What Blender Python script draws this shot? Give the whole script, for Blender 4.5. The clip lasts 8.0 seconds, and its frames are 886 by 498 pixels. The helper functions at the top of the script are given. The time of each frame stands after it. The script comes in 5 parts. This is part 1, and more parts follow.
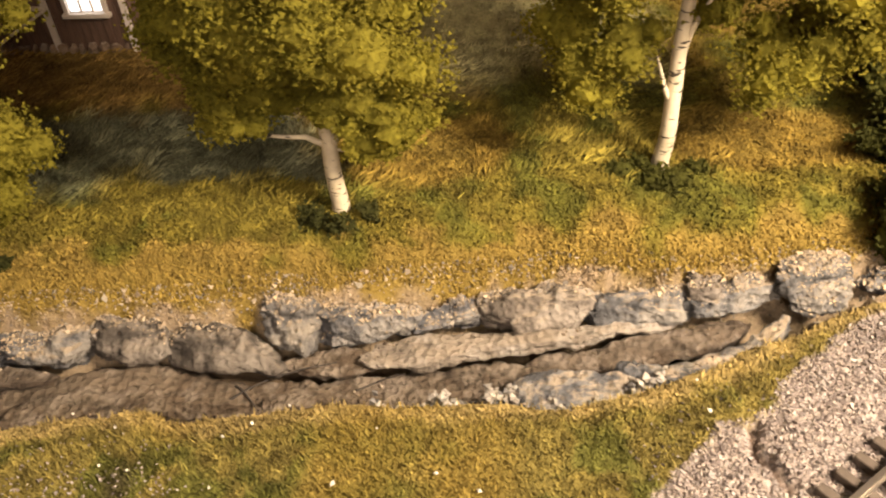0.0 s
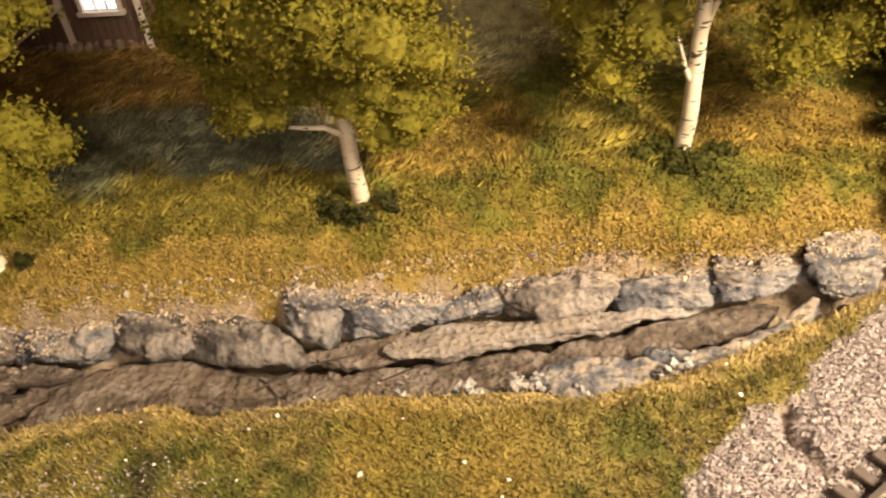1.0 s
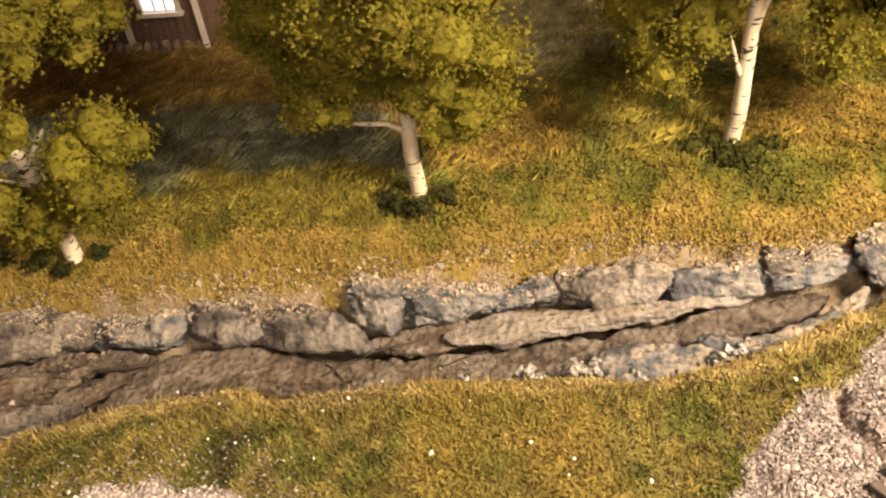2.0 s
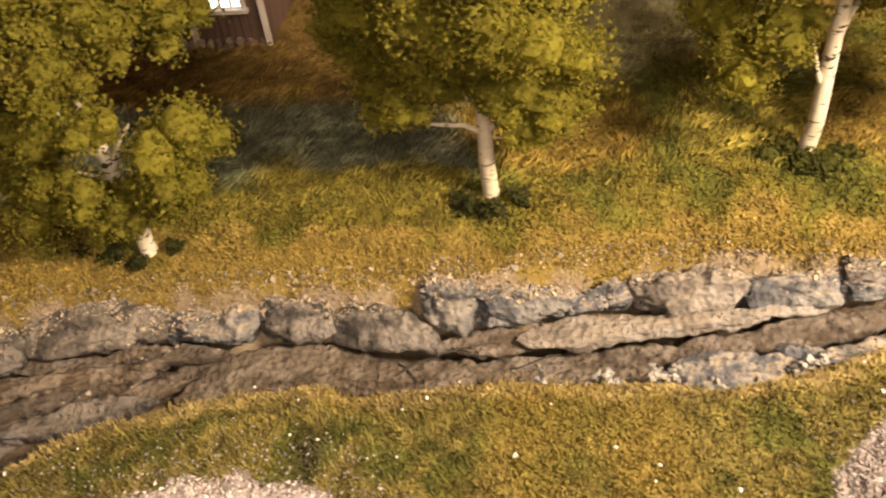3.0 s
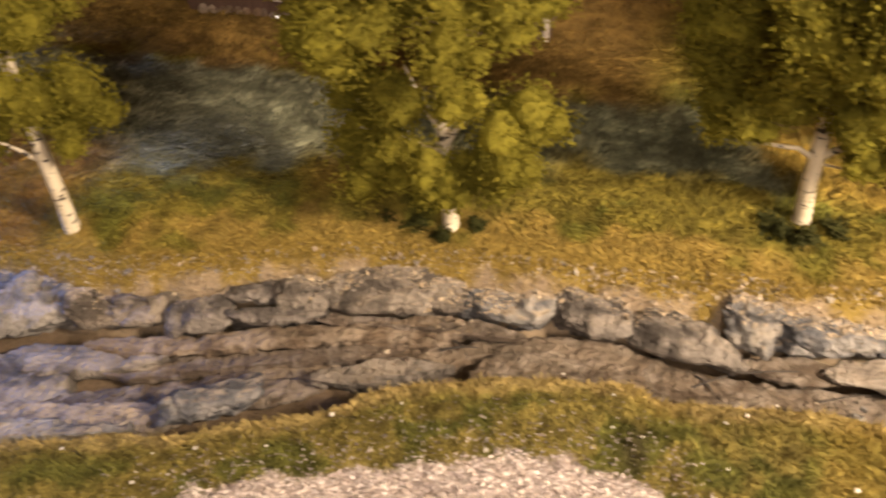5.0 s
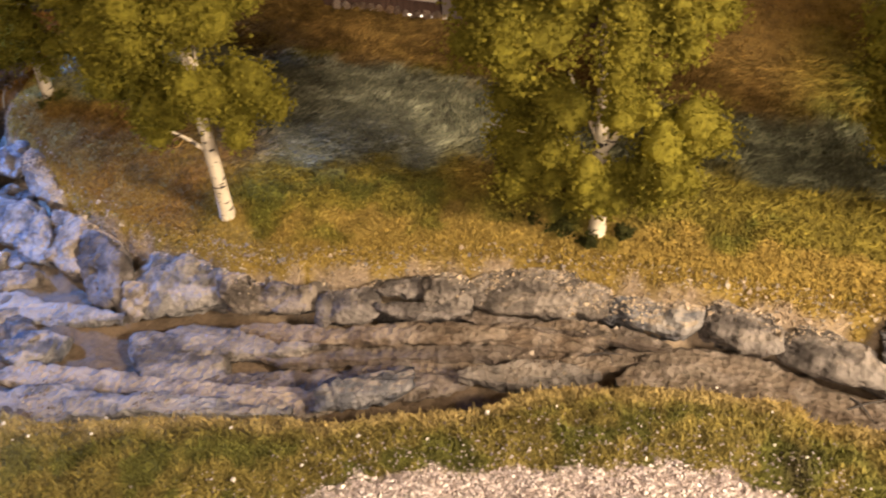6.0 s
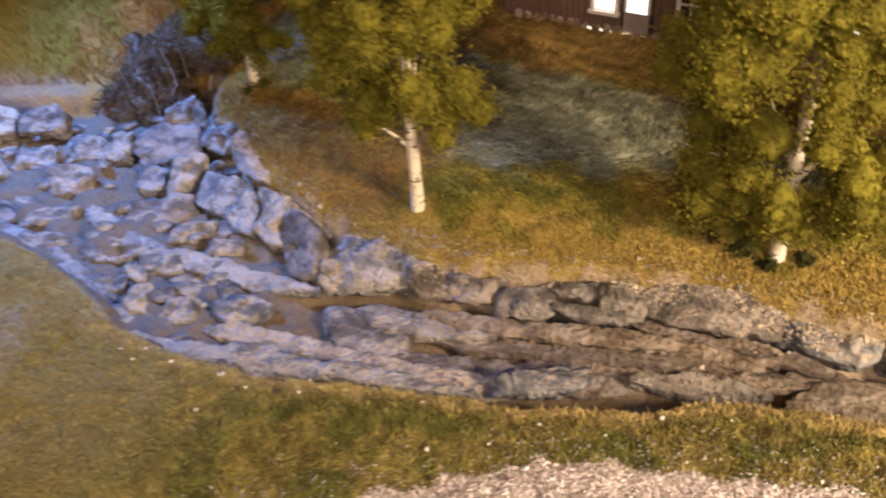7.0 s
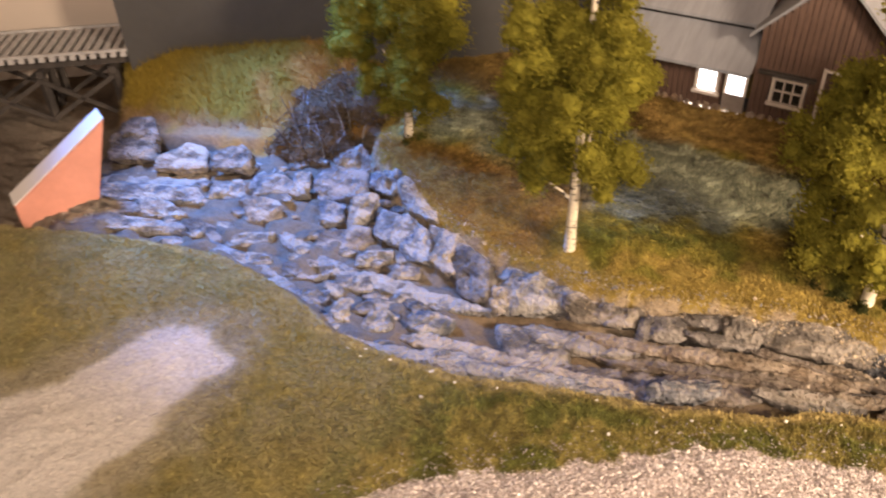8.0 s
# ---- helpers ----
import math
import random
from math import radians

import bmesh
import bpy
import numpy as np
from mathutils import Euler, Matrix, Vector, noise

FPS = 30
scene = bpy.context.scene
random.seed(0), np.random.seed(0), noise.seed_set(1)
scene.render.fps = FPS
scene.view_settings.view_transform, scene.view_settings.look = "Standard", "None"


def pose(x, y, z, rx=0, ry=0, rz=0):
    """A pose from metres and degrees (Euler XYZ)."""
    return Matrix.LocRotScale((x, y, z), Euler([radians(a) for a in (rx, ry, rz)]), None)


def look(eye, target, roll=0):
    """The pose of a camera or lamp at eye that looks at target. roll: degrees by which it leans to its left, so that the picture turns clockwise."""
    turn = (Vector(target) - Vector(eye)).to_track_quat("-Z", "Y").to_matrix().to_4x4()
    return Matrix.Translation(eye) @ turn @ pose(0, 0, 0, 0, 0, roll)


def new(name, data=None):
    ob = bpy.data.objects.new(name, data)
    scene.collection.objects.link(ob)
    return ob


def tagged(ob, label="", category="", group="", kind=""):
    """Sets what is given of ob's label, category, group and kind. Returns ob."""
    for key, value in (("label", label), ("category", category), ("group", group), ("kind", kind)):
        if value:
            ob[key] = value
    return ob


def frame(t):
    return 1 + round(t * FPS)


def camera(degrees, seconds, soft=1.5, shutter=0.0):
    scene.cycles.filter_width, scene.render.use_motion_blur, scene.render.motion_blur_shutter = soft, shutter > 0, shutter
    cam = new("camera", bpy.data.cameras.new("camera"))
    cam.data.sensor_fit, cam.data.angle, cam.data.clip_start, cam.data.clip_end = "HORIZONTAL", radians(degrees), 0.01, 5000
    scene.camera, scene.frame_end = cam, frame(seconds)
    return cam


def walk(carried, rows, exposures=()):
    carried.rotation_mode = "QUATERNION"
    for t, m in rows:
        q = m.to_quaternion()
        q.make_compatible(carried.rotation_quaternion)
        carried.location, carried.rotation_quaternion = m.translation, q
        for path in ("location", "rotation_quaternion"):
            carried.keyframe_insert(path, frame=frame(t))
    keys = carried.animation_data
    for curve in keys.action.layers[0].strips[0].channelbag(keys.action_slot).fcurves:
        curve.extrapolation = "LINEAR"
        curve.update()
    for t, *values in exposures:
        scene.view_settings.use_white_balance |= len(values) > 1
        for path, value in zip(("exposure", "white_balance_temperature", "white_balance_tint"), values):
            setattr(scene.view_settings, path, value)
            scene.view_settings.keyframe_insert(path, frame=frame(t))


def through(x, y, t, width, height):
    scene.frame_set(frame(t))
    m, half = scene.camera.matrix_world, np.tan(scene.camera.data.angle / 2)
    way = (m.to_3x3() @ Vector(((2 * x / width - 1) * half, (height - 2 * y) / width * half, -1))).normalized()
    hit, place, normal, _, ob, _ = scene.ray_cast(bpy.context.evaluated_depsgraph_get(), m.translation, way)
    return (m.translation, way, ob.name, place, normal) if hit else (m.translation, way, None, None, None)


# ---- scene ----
from mathutils.bvhtree import BVHTree

# A corner of an HO model railway. All plan figures are in units of 58 mm, the layout's own grid.
U = 0.058
cam = camera(58.4, 8.0, soft=2.0, shutter=0.5)
ROWS = [
    (0.0, 0.277, -0.209, 3.322, 5.02, -40.34, -3.4),
    (0.5, 0.405, -0.224, 3.294, 5.49, -40.35, -4.53),
    (1.0, 0.237, -0.203, 3.279, 6.41, -40.65, -5.5),
    (1.5, 0.136, -0.286, 3.33, 7.53, -40.86, -6.46),
    (3.0, -0.228, -0.375, 3.41, 10.3, -40.57, -6.77),
    (3.5, -0.467, -0.387, 3.427, 11.12, -40.35, -6.22),
    (4.0, -0.681, -0.466, 3.447, 12.12, -40.09, -4.98),
    (4.5, -0.907, -0.579, 3.43, 14.42, -39.94, -3.2),
    (5.0, -1.337, -0.679, 3.485, 19.08, -39.58, -3.38),
    (6.5, -1.894, -0.979, 3.635, 29.54, -39.66, -4.62),
    (7.0, -2.059, -1.25, 3.809, 35.21, -39.17, -5.03),
    (7.5, -2.236, -1.956, 4.293, 35.71, -38.25, -4.62),
    (8.0, -2.447, -2.72, 4.63, 35.64, -36.51, -2.33),
]


def eye_pose(x, y, z, yaw, pitch, roll):
    """Yaw to the left of +y, pitch up and roll, in degrees, at a place on the grid."""
    turn = Matrix.Rotation(radians(yaw), 4, "Z") @ Matrix.Rotation(radians(90 + pitch), 4, "X") @ Matrix.Rotation(radians(roll), 4, "Z")
    return Matrix.Translation((x * U, y * U, z * U)) @ turn


walk(cam, [(t, eye_pose(*row)) for t, *row in ROWS], [(0.0, 0.02, 6500, 13), (3.0, 0.03, 6500, 14), (4.5, 0.20, 6500, 15), (6.5, 0.42, 6500, 16), (7.5, 0.48, 6500, 18), (8.0, 0.64, 6500, 18)])

# ---- light: a warm room lamp to the right, an added front fill, a cool lamp over the pool, a dim room ----
world = bpy.data.worlds.new("room_air")
scene.world = world
world.use_nodes = True
world.node_tree.nodes["Background"].inputs[0].default_value = (1.0, 0.80, 0.58, 1)
world.node_tree.nodes["Background"].inputs[1].default_value = 0.12


def area_lamp(name, at, target, size, watts, colour):
    lamp = bpy.data.lights.new(name, "AREA")
    lamp.shape, lamp.size, lamp.energy, lamp.color = "DISK", size * U, watts, colour
    ob = new(name, lamp)
    ob.matrix_world = look([v * U for v in at], [v * U for v in target])
    return ob


area_lamp("warm_ceiling_lamp", (4.4, 0.2, 5.4), (0.9, 2.6, 0.5), 1.6, 5.2, (1.0, 0.79, 0.55))
# broad unseen fill added from the front to lift the shadows
area_lamp("warm_front_fill", (3.0, -13.5, 12.0), (-2.0, 2.0, 0.5), 10.0, 7.5, (1.0, 0.80, 0.61))


def spot_lamp(name, at, target, size, watts, colour, cone):
    lamp = bpy.data.lights.new(name, "SPOT")
    lamp.shadow_soft_size, lamp.energy, lamp.color = size * U, watts, colour
    lamp.spot_size, lamp.spot_blend = radians(cone), 0.8
    ob = new(name, lamp)
    ob.matrix_world = look([v * U for v in at], [v * U for v in target])
    return ob


spot_lamp("cool_layout_lamp", (-10.2, 2.0, 5.2), (-7.4, 1.95, 0.4), 0.3, 13.0, (0.12, 0.33, 1.0), 56)


# ---- helpers ----
def blank(name, at=(0, 0, 0)):
    ob = new(name)
    ob.location = [v * U for v in at]
    ob.empty_display_size = 0.01
    return ob


def mesh_of(name, verts, faces, smooth=False):
    """A mesh from grid-unit points and faces of one size."""
    verts, faces = np.asarray(verts, np.float32) * U, np.asarray(faces, np.int32)
    me = bpy.data.meshes.new(name)
    me.vertices.add(len(verts))
    me.vertices.foreach_set("co", verts.ravel())
    n, k = faces.shape
    me.loops.add(n * k)
    me.loops.foreach_set("vertex_index", faces.ravel())
    me.polygons.add(n)
    me.polygons.foreach_set("loop_start", np.arange(0, n * k, k, dtype=np.int32))
    me.polygons.foreach_set("use_smooth", np.full(n, smooth))
    me.update(calc_edges=True)
    me.validate()
    return me


def piece(name, me, material, parent=None, label="", at=(0, 0, 0)):
    if material and not me.materials:
        me.materials.append(material)
    ob = new(name, me)
    ob.location = [v * U for v in at]
    ob.parent = parent
    if label:
        tagged(ob, label)
    return ob


def part(name, bm, material, parent=None, label="", smooth=False):
    """Links a bmesh, made in grid units, as one mesh object."""
    bmesh.ops.scale(bm, vec=(U, U, U), verts=bm.verts)
    bmesh.ops.recalc_face_normals(bm, faces=bm.faces)
    me = bpy.data.meshes.new(name)
    bm.to_mesh(me)
    bm.free()
    if smooth:
        me.polygons.foreach_set("use_smooth", [True] * len(me.polygons))
    return piece(name, me, material, parent, label)


def add_box(bm, x0, x1, y0, y1, z0, z1, bevel=0.0):
    made = bmesh.ops.create_cube(bm, size=1.0)["verts"]
    for v in made:
        v.co = Vector(((x0 + x1) / 2 + v.co.x * (x1 - x0), (y0 + y1) / 2 + v.co.y * (y1 - y0), (z0 + z1) / 2 + v.co.z * (z1 - z0)))
    if bevel:
        edges = list({e for v in made for e in v.link_edges})
        bmesh.ops.bevel(bm, geom=edges, offset=bevel, segments=1, affect="EDGES")
    return bm


def box(x0, x1, y0, y1, z0, z1, bevel=0.0):
    return add_box(bmesh.new(), x0, x1, y0, y1, z0, z1, bevel)


def beam(a, b, w, h):
    """A squared timber from a to b."""
    bm = bmesh.new()
    a, b = Vector(a), Vector(b)
    bmesh.ops.create_cube(bm, size=1.0)
    q = (b - a).to_track_quat("Z", "Y").to_matrix().to_4x4()
    bm.transform(Matrix.Translation((a + b) / 2) @ q @ Matrix.Diagonal((w, h, (b - a).length, 1)))
    return bm


def rng(seed):
    return np.random.default_rng(seed)


def lattice(i, j, k, seed):
    n = (i * 374761393 + j * 668265263 + k * 2147483647 + seed * 1274126177) & 0xFFFFFFFF
    n = ((n ^ (n >> 13)) * 1274126177) & 0xFFFFFFFF
    return ((n ^ (n >> 16)) & 0xFFFF) / 32767.5 - 1


def vnoise(p, seed=0):
    """Smooth value noise in -1 to 1 at the points p (n, 3)."""
    p = np.asarray(p, float)
    c = np.floor(p).astype(np.int64)
    f = p - c
    f = f * f * (3 - 2 * f)
    out = 0
    for dx in (0, 1):
        for dy in (0, 1):
            for dz in (0, 1):
                w = (f[:, 0] if dx else 1 - f[:, 0]) * (f[:, 1] if dy else 1 - f[:, 1]) * (f[:, 2] if dz else 1 - f[:, 2])
                out = out + w * lattice(c[:, 0] + dx, c[:, 1] + dy, c[:, 2] + dz, seed)
    return out


def fbm(p, seed=0, octaves=4):
    p, out, amp = np.asarray(p, float), 0, 1.0
    for n in range(octaves):
        out, p, amp = out + amp * vnoise(p, seed + 17 * n), p * 2.03 + 7.1, amp * 0.5
    return out


def chips(p, seed=0):
    """Cells of broken stone: the level of each cell and how near its edge a point lies."""
    p = np.asarray(p, float)
    c = np.floor(p).astype(np.int64)
    first, second, own = np.full(len(p), 9.0), np.full(len(p), 9.0), np.zeros(len(p))
    for dx in (-1, 0, 1):
        for dy in (-1, 0, 1):
            for dz in (-1, 0, 1):
                i, j, k = c[:, 0] + dx, c[:, 1] + dy, c[:, 2] + dz
                at = np.stack([n + 0.5 + 0.45 * lattice(i, j, k, seed + s) for n, s in ((i, 1), (j, 2), (k, 3))], -1)
                d = np.linalg.norm(p - at, axis=1)
                closer = d < first
                second = np.where(closer, first, np.minimum(second, d))
                tilt = sum(lattice(i, j, k, seed + 5 + m) * (p - at)[:, m] for m in range(3))
                own = np.where(closer, lattice(i, j, k, seed + 4) + 1.6 * tilt, own)
                first = np.where(closer, d, first)
    return own, second - first


def flat3(x, y, scale=1.0):
    return np.stack([x * scale, y * scale, 0 * x], -1)


def smooth01(v):
    v = np.clip(v, 0, 1)
    return v * v * (3 - 2 * v)


# ---- materials ----
def material(name, rough=0.9, metallic=0.0):
    m = bpy.data.materials.new(name)
    m.use_nodes = True
    b = m.node_tree.nodes["Principled BSDF"]
    b.inputs["Roughness"].default_value, b.inputs["Metallic"].default_value = rough, metallic
    return m, m.node_tree, b


def node(tree, kind, **values):
    n = tree.nodes.new(kind)
    for key, value in values.items():
        n.inputs[key.replace("_", " ")].default_value = value
    return n


def noise_node(tree, scale, detail=5.0, rough=0.6, stretch=None, source="Object"):
    n = node(tree, "ShaderNodeTexNoise", Scale=scale / U, Detail=detail, Roughness=rough)
    coords = tree.nodes.new("ShaderNodeTexCoord")
    out = coords.outputs[source]
    if stretch:
        mapping = node(tree, "ShaderNodeMapping", Scale=stretch)
        tree.links.new(out, mapping.inputs[0])
        out = mapping.outputs[0]
    tree.links.new(out, n.inputs["Vector"])
    return n


def ramp(tree, source, stops):
    r = tree.nodes.new("ShaderNodeValToRGB")
    e = r.color_ramp.elements
    e[0].position, e[0].color = stops[0][0], (*stops[0][1], 1)
    e[1].position, e[1].color = stops[-1][0], (*stops[-1][1], 1)
    for at, colour in stops[1:-1]:
        e.new(at).color = (*colour, 1)
    tree.links.new(source, r.inputs[0])
    return r


def mixed(tree, factor, a, b, mode="MIX"):
    m = tree.nodes.new("ShaderNodeMix")
    m.data_type, m.blend_type = "RGBA", mode
    for slot, value in ((0, factor), (6, a), (7, b)):
        if isinstance(value, (int, float)):
            m.inputs[slot].default_value = value
        elif isinstance(value, tuple):
            m.inputs[slot].default_value = (*value, 1)
        else:
            tree.links.new(value, m.inputs[slot])
    return m.outputs[2]


def bumped(tree, shader, source, strength, size):
    b = node(tree, "ShaderNodeBump", Strength=strength, Distance=size * U)
    tree.links.new(source, b.inputs["Height"])
    tree.links.new(b.outputs[0], shader.inputs["Normal"])


def stone_material(name, dark, mid, light, crack=0.8, sand=0.75, stretch=None):
    m, t, b = material(name, 0.88)
    big, fine, spots = noise_node(t, 3.0, 6, 0.6, stretch), noise_node(t, 16.0, 9, 0.78, stretch), noise_node(t, 7.0, 5)
    colour = ramp(t, big.outputs[0], [(0.30, dark), (0.5, mid), (0.70, light)]).outputs[0]
    speck = ramp(t, fine.outputs[0], [(0.34, (0.38, 0.37, 0.36)), (0.50, (1, 1, 1)), (0.66, (1.3, 1.28, 1.24))]).outputs[0]
    colour = mixed(t, 0.75, colour, speck, "MULTIPLY")
    stain = ramp(t, spots.outputs[0], [(0.48, (0, 0, 0)), (0.62, (1, 1, 1))]).outputs[0]
    colour = mixed(t, stain, colour, tuple(0.7 * v + 0.3 * w for v, w in zip(light, (0.45, 0.41, 0.36))))
    # sand lying on the upper faces
    split = t.nodes.new("ShaderNodeSeparateXYZ")
    t.links.new(t.nodes.new("ShaderNodeNewGeometry").outputs["Normal"], split.inputs[0])
    lying = t.nodes.new("ShaderNodeMath")
    lying.operation = "MULTIPLY"
    t.links.new(ramp(t, split.outputs["Z"], [(0.76, (0, 0, 0)), (0.94, (1, 1, 1))]).outputs[0], lying.inputs[0])
    t.links.new(ramp(t, noise_node(t, 5.0, 7, 0.7).outputs[0], [(0.44, (0, 0, 0)), (0.53, (1, 1, 1))]).outputs[0], lying.inputs[1])
    dusted = node(t, "ShaderNodeMath")
    dusted.operation = "MULTIPLY"
    dusted.inputs[1].default_value = sand
    t.links.new(lying.outputs[0], dusted.inputs[0])
    colour = mixed(t, dusted.outputs[0], colour, (0.47, 0.39, 0.29))
    info = t.nodes.new("ShaderNodeObjectInfo")
    hue = ramp(t, info.outputs["Random"], [(0, (0.78, 0.78, 0.82)), (0.5, (1, 1, 1)), (1, (1.12, 1.05, 0.94))]).outputs[0]
    colour = mixed(t, 1.0, colour, hue, "MULTIPLY")
    t.links.new(colour, b.inputs["Base Color"])
    crumb = node(t, "ShaderNodeTexVoronoi", Scale=26 / U)
    t.links.new(t.nodes.new("ShaderNodeTexCoord").outputs["Object"], crumb.inputs["Vector"])
    both = t.nodes.new("ShaderNodeMath")
    both.operation = "ADD"
    t.links.new(fine.outputs[0], both.inputs[0])
    t.links.new(crumb.outputs["Distance"], both.inputs[1])
    bumped(t, b, both.outputs[0], crack, 0.055)
    return m


def dyed_material(name, rough=0.95, spread=0.5, grain=0.0, through=0.0):
    """Takes its dye from the mesh's colour attribute, varied clump by clump."""
    m, t, b = material(name, rough)
    dye = t.nodes.new("ShaderNodeVertexColor")
    dye.layer_name = "dye"
    geo = t.nodes.new("ShaderNodeNewGeometry")
    each = ramp(t, geo.outputs["Random Per Island"], [(0, (1 - spread,) * 3), (0.5, (1, 1, 1)), (1, (1 + spread, 1 + spread, 1 + 0.7 * spread))]).outputs[0]
    colour = mixed(t, 1.0, dye.outputs[0], each, "MULTIPLY")
    t.links.new(colour, b.inputs["Base Color"])
    b.inputs["Specular IOR Level"].default_value = 0.15
    if grain:
        fine = noise_node(t, grain, 6, 0.7)
        bumped(t, b, fine.outputs[0], 0.8, 0.03)
        tone = ramp(t, fine.outputs[0], [(0.3, (0.68, 0.68, 0.68)), (0.5, (1, 1, 1)), (0.7, (1.25, 1.25, 1.22))]).outputs[0]
        colour = mixed(t, 1.0, colour, tone, "MULTIPLY")
        t.links.new(colour, b.inputs["Base Color"])
    if through:
        leaf, both = t.nodes.new("ShaderNodeBsdfTranslucent"), t.nodes.new("ShaderNodeMixShader")
        t.links.new(colour, leaf.inputs["Color"])
        both.inputs[0].default_value = through
        t.links.new(b.outputs[0], both.inputs[1])
        t.links.new(leaf.outputs[0], both.inputs[2])
        t.links.new(both.outputs[0], t.nodes["Material Output"].inputs["Surface"])
    return m


def plain_material(name, colour, rough=0.7, vary=0.25, scale=8.0, bump=0.2, stretch=None, metallic=0.0):
    m, t, b = material(name, rough, metallic)
    a, c = noise_node(t, scale, 6, 0.6, stretch), noise_node(t, scale * 5, 5, 0.6, stretch)
    low, high = tuple(v * (1 - vary) for v in colour), tuple(min(1, v * (1 + vary)) for v in colour)
    first = ramp(t, a.outputs[0], [(0.3, low), (0.7, high)]).outputs[0]
    grain = ramp(t, c.outputs[0], [(0.3, (1 - vary * 0.6,) * 3), (0.7, (1 + vary * 0.3,) * 3)]).outputs[0]
    t.links.new(mixed(t, 1.0, first, grain, "MULTIPLY"), b.inputs["Base Color"])
    bumped(t, b, c.outputs[0], bump, 0.02)
    return m


GREY_STONE = stone_material("grey_cast_stone", (0.06, 0.064, 0.074), (0.145, 0.15, 0.165), (0.28, 0.275, 0.268))
TAN_STONE = stone_material("tan_cast_stone", (0.10, 0.085, 0.072), (0.21, 0.18, 0.15), (0.36, 0.315, 0.265))
BROWN_BED = stone_material("brown_stream_stone", (0.045, 0.032, 0.022), (0.118, 0.085, 0.056), (0.205, 0.155, 0.108), 0.8, 0.2, (0.4, 1.5, 2.2))
BROWN_STONE = stone_material("brown_grey_cast_stone", (0.05, 0.043, 0.037), (0.13, 0.113, 0.096), (0.25, 0.218, 0.182), 0.8, 0.3)
CREAM_SLAB = stone_material("cream_ledge_stone", (0.13, 0.108, 0.085), (0.34, 0.29, 0.23), (0.52, 0.47, 0.40), 0.8, 0.6, (0.4, 1.6, 2.2))
PALE_STONE = stone_material("pale_pool_stone", (0.085, 0.082, 0.08), (0.19, 0.185, 0.18), (0.34, 0.33, 0.315), 0.8, 0.5)
TURF = dyed_material("dyed_turf", spread=0.34)
SOIL = dyed_material("dyed_soil", spread=0.0, grain=30.0)
GRAVEL = dyed_material("crushed_gravel", 0.85, 0.3)
FOLIAGE = dyed_material("foam_foliage", 0.9, 0.22, 34.0, 0.5)
TRIM = plain_material("pale_trim_paint", (0.62, 0.55, 0.47), 0.6, 0.12)
SIDING = plain_material("red_brown_siding", (0.115, 0.066, 0.045), 0.75, 0.3, 6.0, 0.4, (6, 6, 0.6))
ROOF = plain_material("weathered_sheet_roof", (0.27, 0.275, 0.29), 0.55, 0.15, 3.0, 0.15, (4, 0.5, 0.5))
FOUNDATION = stone_material("foundation_stone", (0.14, 0.09, 0.06), (0.26, 0.18, 0.12), (0.38, 0.28, 0.19))
# near-black for sheets that stand in for shade in gaps of the building
DARK = plain_material("gap_shade_black", (0.012, 0.011, 0.01), 0.8, 0.2)
PANEL = plain_material("dark_grey_board", (0.055, 0.053, 0.05), 0.6, 0.12, 2.0, 0.1)
TIMBER = plain_material("creosoted_timber", (0.05, 0.042, 0.036), 0.8, 0.35, 6.0, 0.4)
TIE_WOOD = plain_material("brown_tie_plastic", (0.085, 0.066, 0.052), 0.6, 0.25, 8.0, 0.2)
DECK_WOOD = plain_material("grey_deck_timber", (0.36, 0.35, 0.34), 0.7, 0.2, 8.0, 0.3)
RAIL_STEEL = plain_material("nickel_rail", (0.62, 0.58, 0.53), 0.28, 0.08, 5.0, 0.05, None, 1.0)
PINK = plain_material("pink_foam_board", (0.62, 0.27, 0.19), 0.75, 0.08, 3.0, 0.1)
WALL_PAINT = plain_material("beige_wall_paint", (0.50, 0.43, 0.36), 0.85, 0.06, 0.4, 0.05)
FLOOR_WOOD = plain_material("brown_room_floor", (0.20, 0.13, 0.08), 0.6, 0.2, 0.3, 0.1)
# white for the foam's top, its lamplight put into the colour
LIT_FOAM = plain_material("lit_foam_white", (0.72, 0.70, 0.68), 0.7, 0.06, 3.0, 0.1)
FASCIA = plain_material("painted_fascia_board", (0.10, 0.07, 0.05), 0.6, 0.15, 1.0, 0.1)


def bark_material():
    m, t, b = material("birch_bark", 0.7)
    dash, tone = noise_node(t, 15.0, 2, 0.5, (0.9, 0.9, 3.6)), noise_node(t, 7.0, 5)
    base = ramp(t, tone.outputs[0], [(0.3, (0.48, 0.41, 0.28)), (0.7, (0.72, 0.64, 0.48))]).outputs[0]
    mask = ramp(t, dash.outputs[0], [(0.37, (1, 1, 1)), (0.40, (0, 0, 0))]).outputs[0]
    t.links.new(mixed(t, mask, base, (0.05, 0.04, 0.03)), b.inputs["Base Color"])
    bumped(t, b, tone.outputs[0], 0.3, 0.02)
    return m


def glow_material(name, colour, strength):
    m, t, b = material(name, 0.5)
    b.inputs["Base Color"].default_value = (0.8, 0.8, 0.8, 1)
    b.inputs["Emission Color"].default_value, b.inputs["Emission Strength"].default_value = (*colour, 1), strength
    return m


BARK = bark_material()
LIT_PANE = glow_material("lit_window_pane", (1.0, 0.97, 0.95), 2.2)
LEAK = glow_material("light_leak", (1.0, 0.86, 0.66), 1.6)
PANE, _, pane_shader = material("dark_window_glass", 0.08)
pane_shader.inputs["Base Color"].default_value = (0.02, 0.018, 0.016, 1)


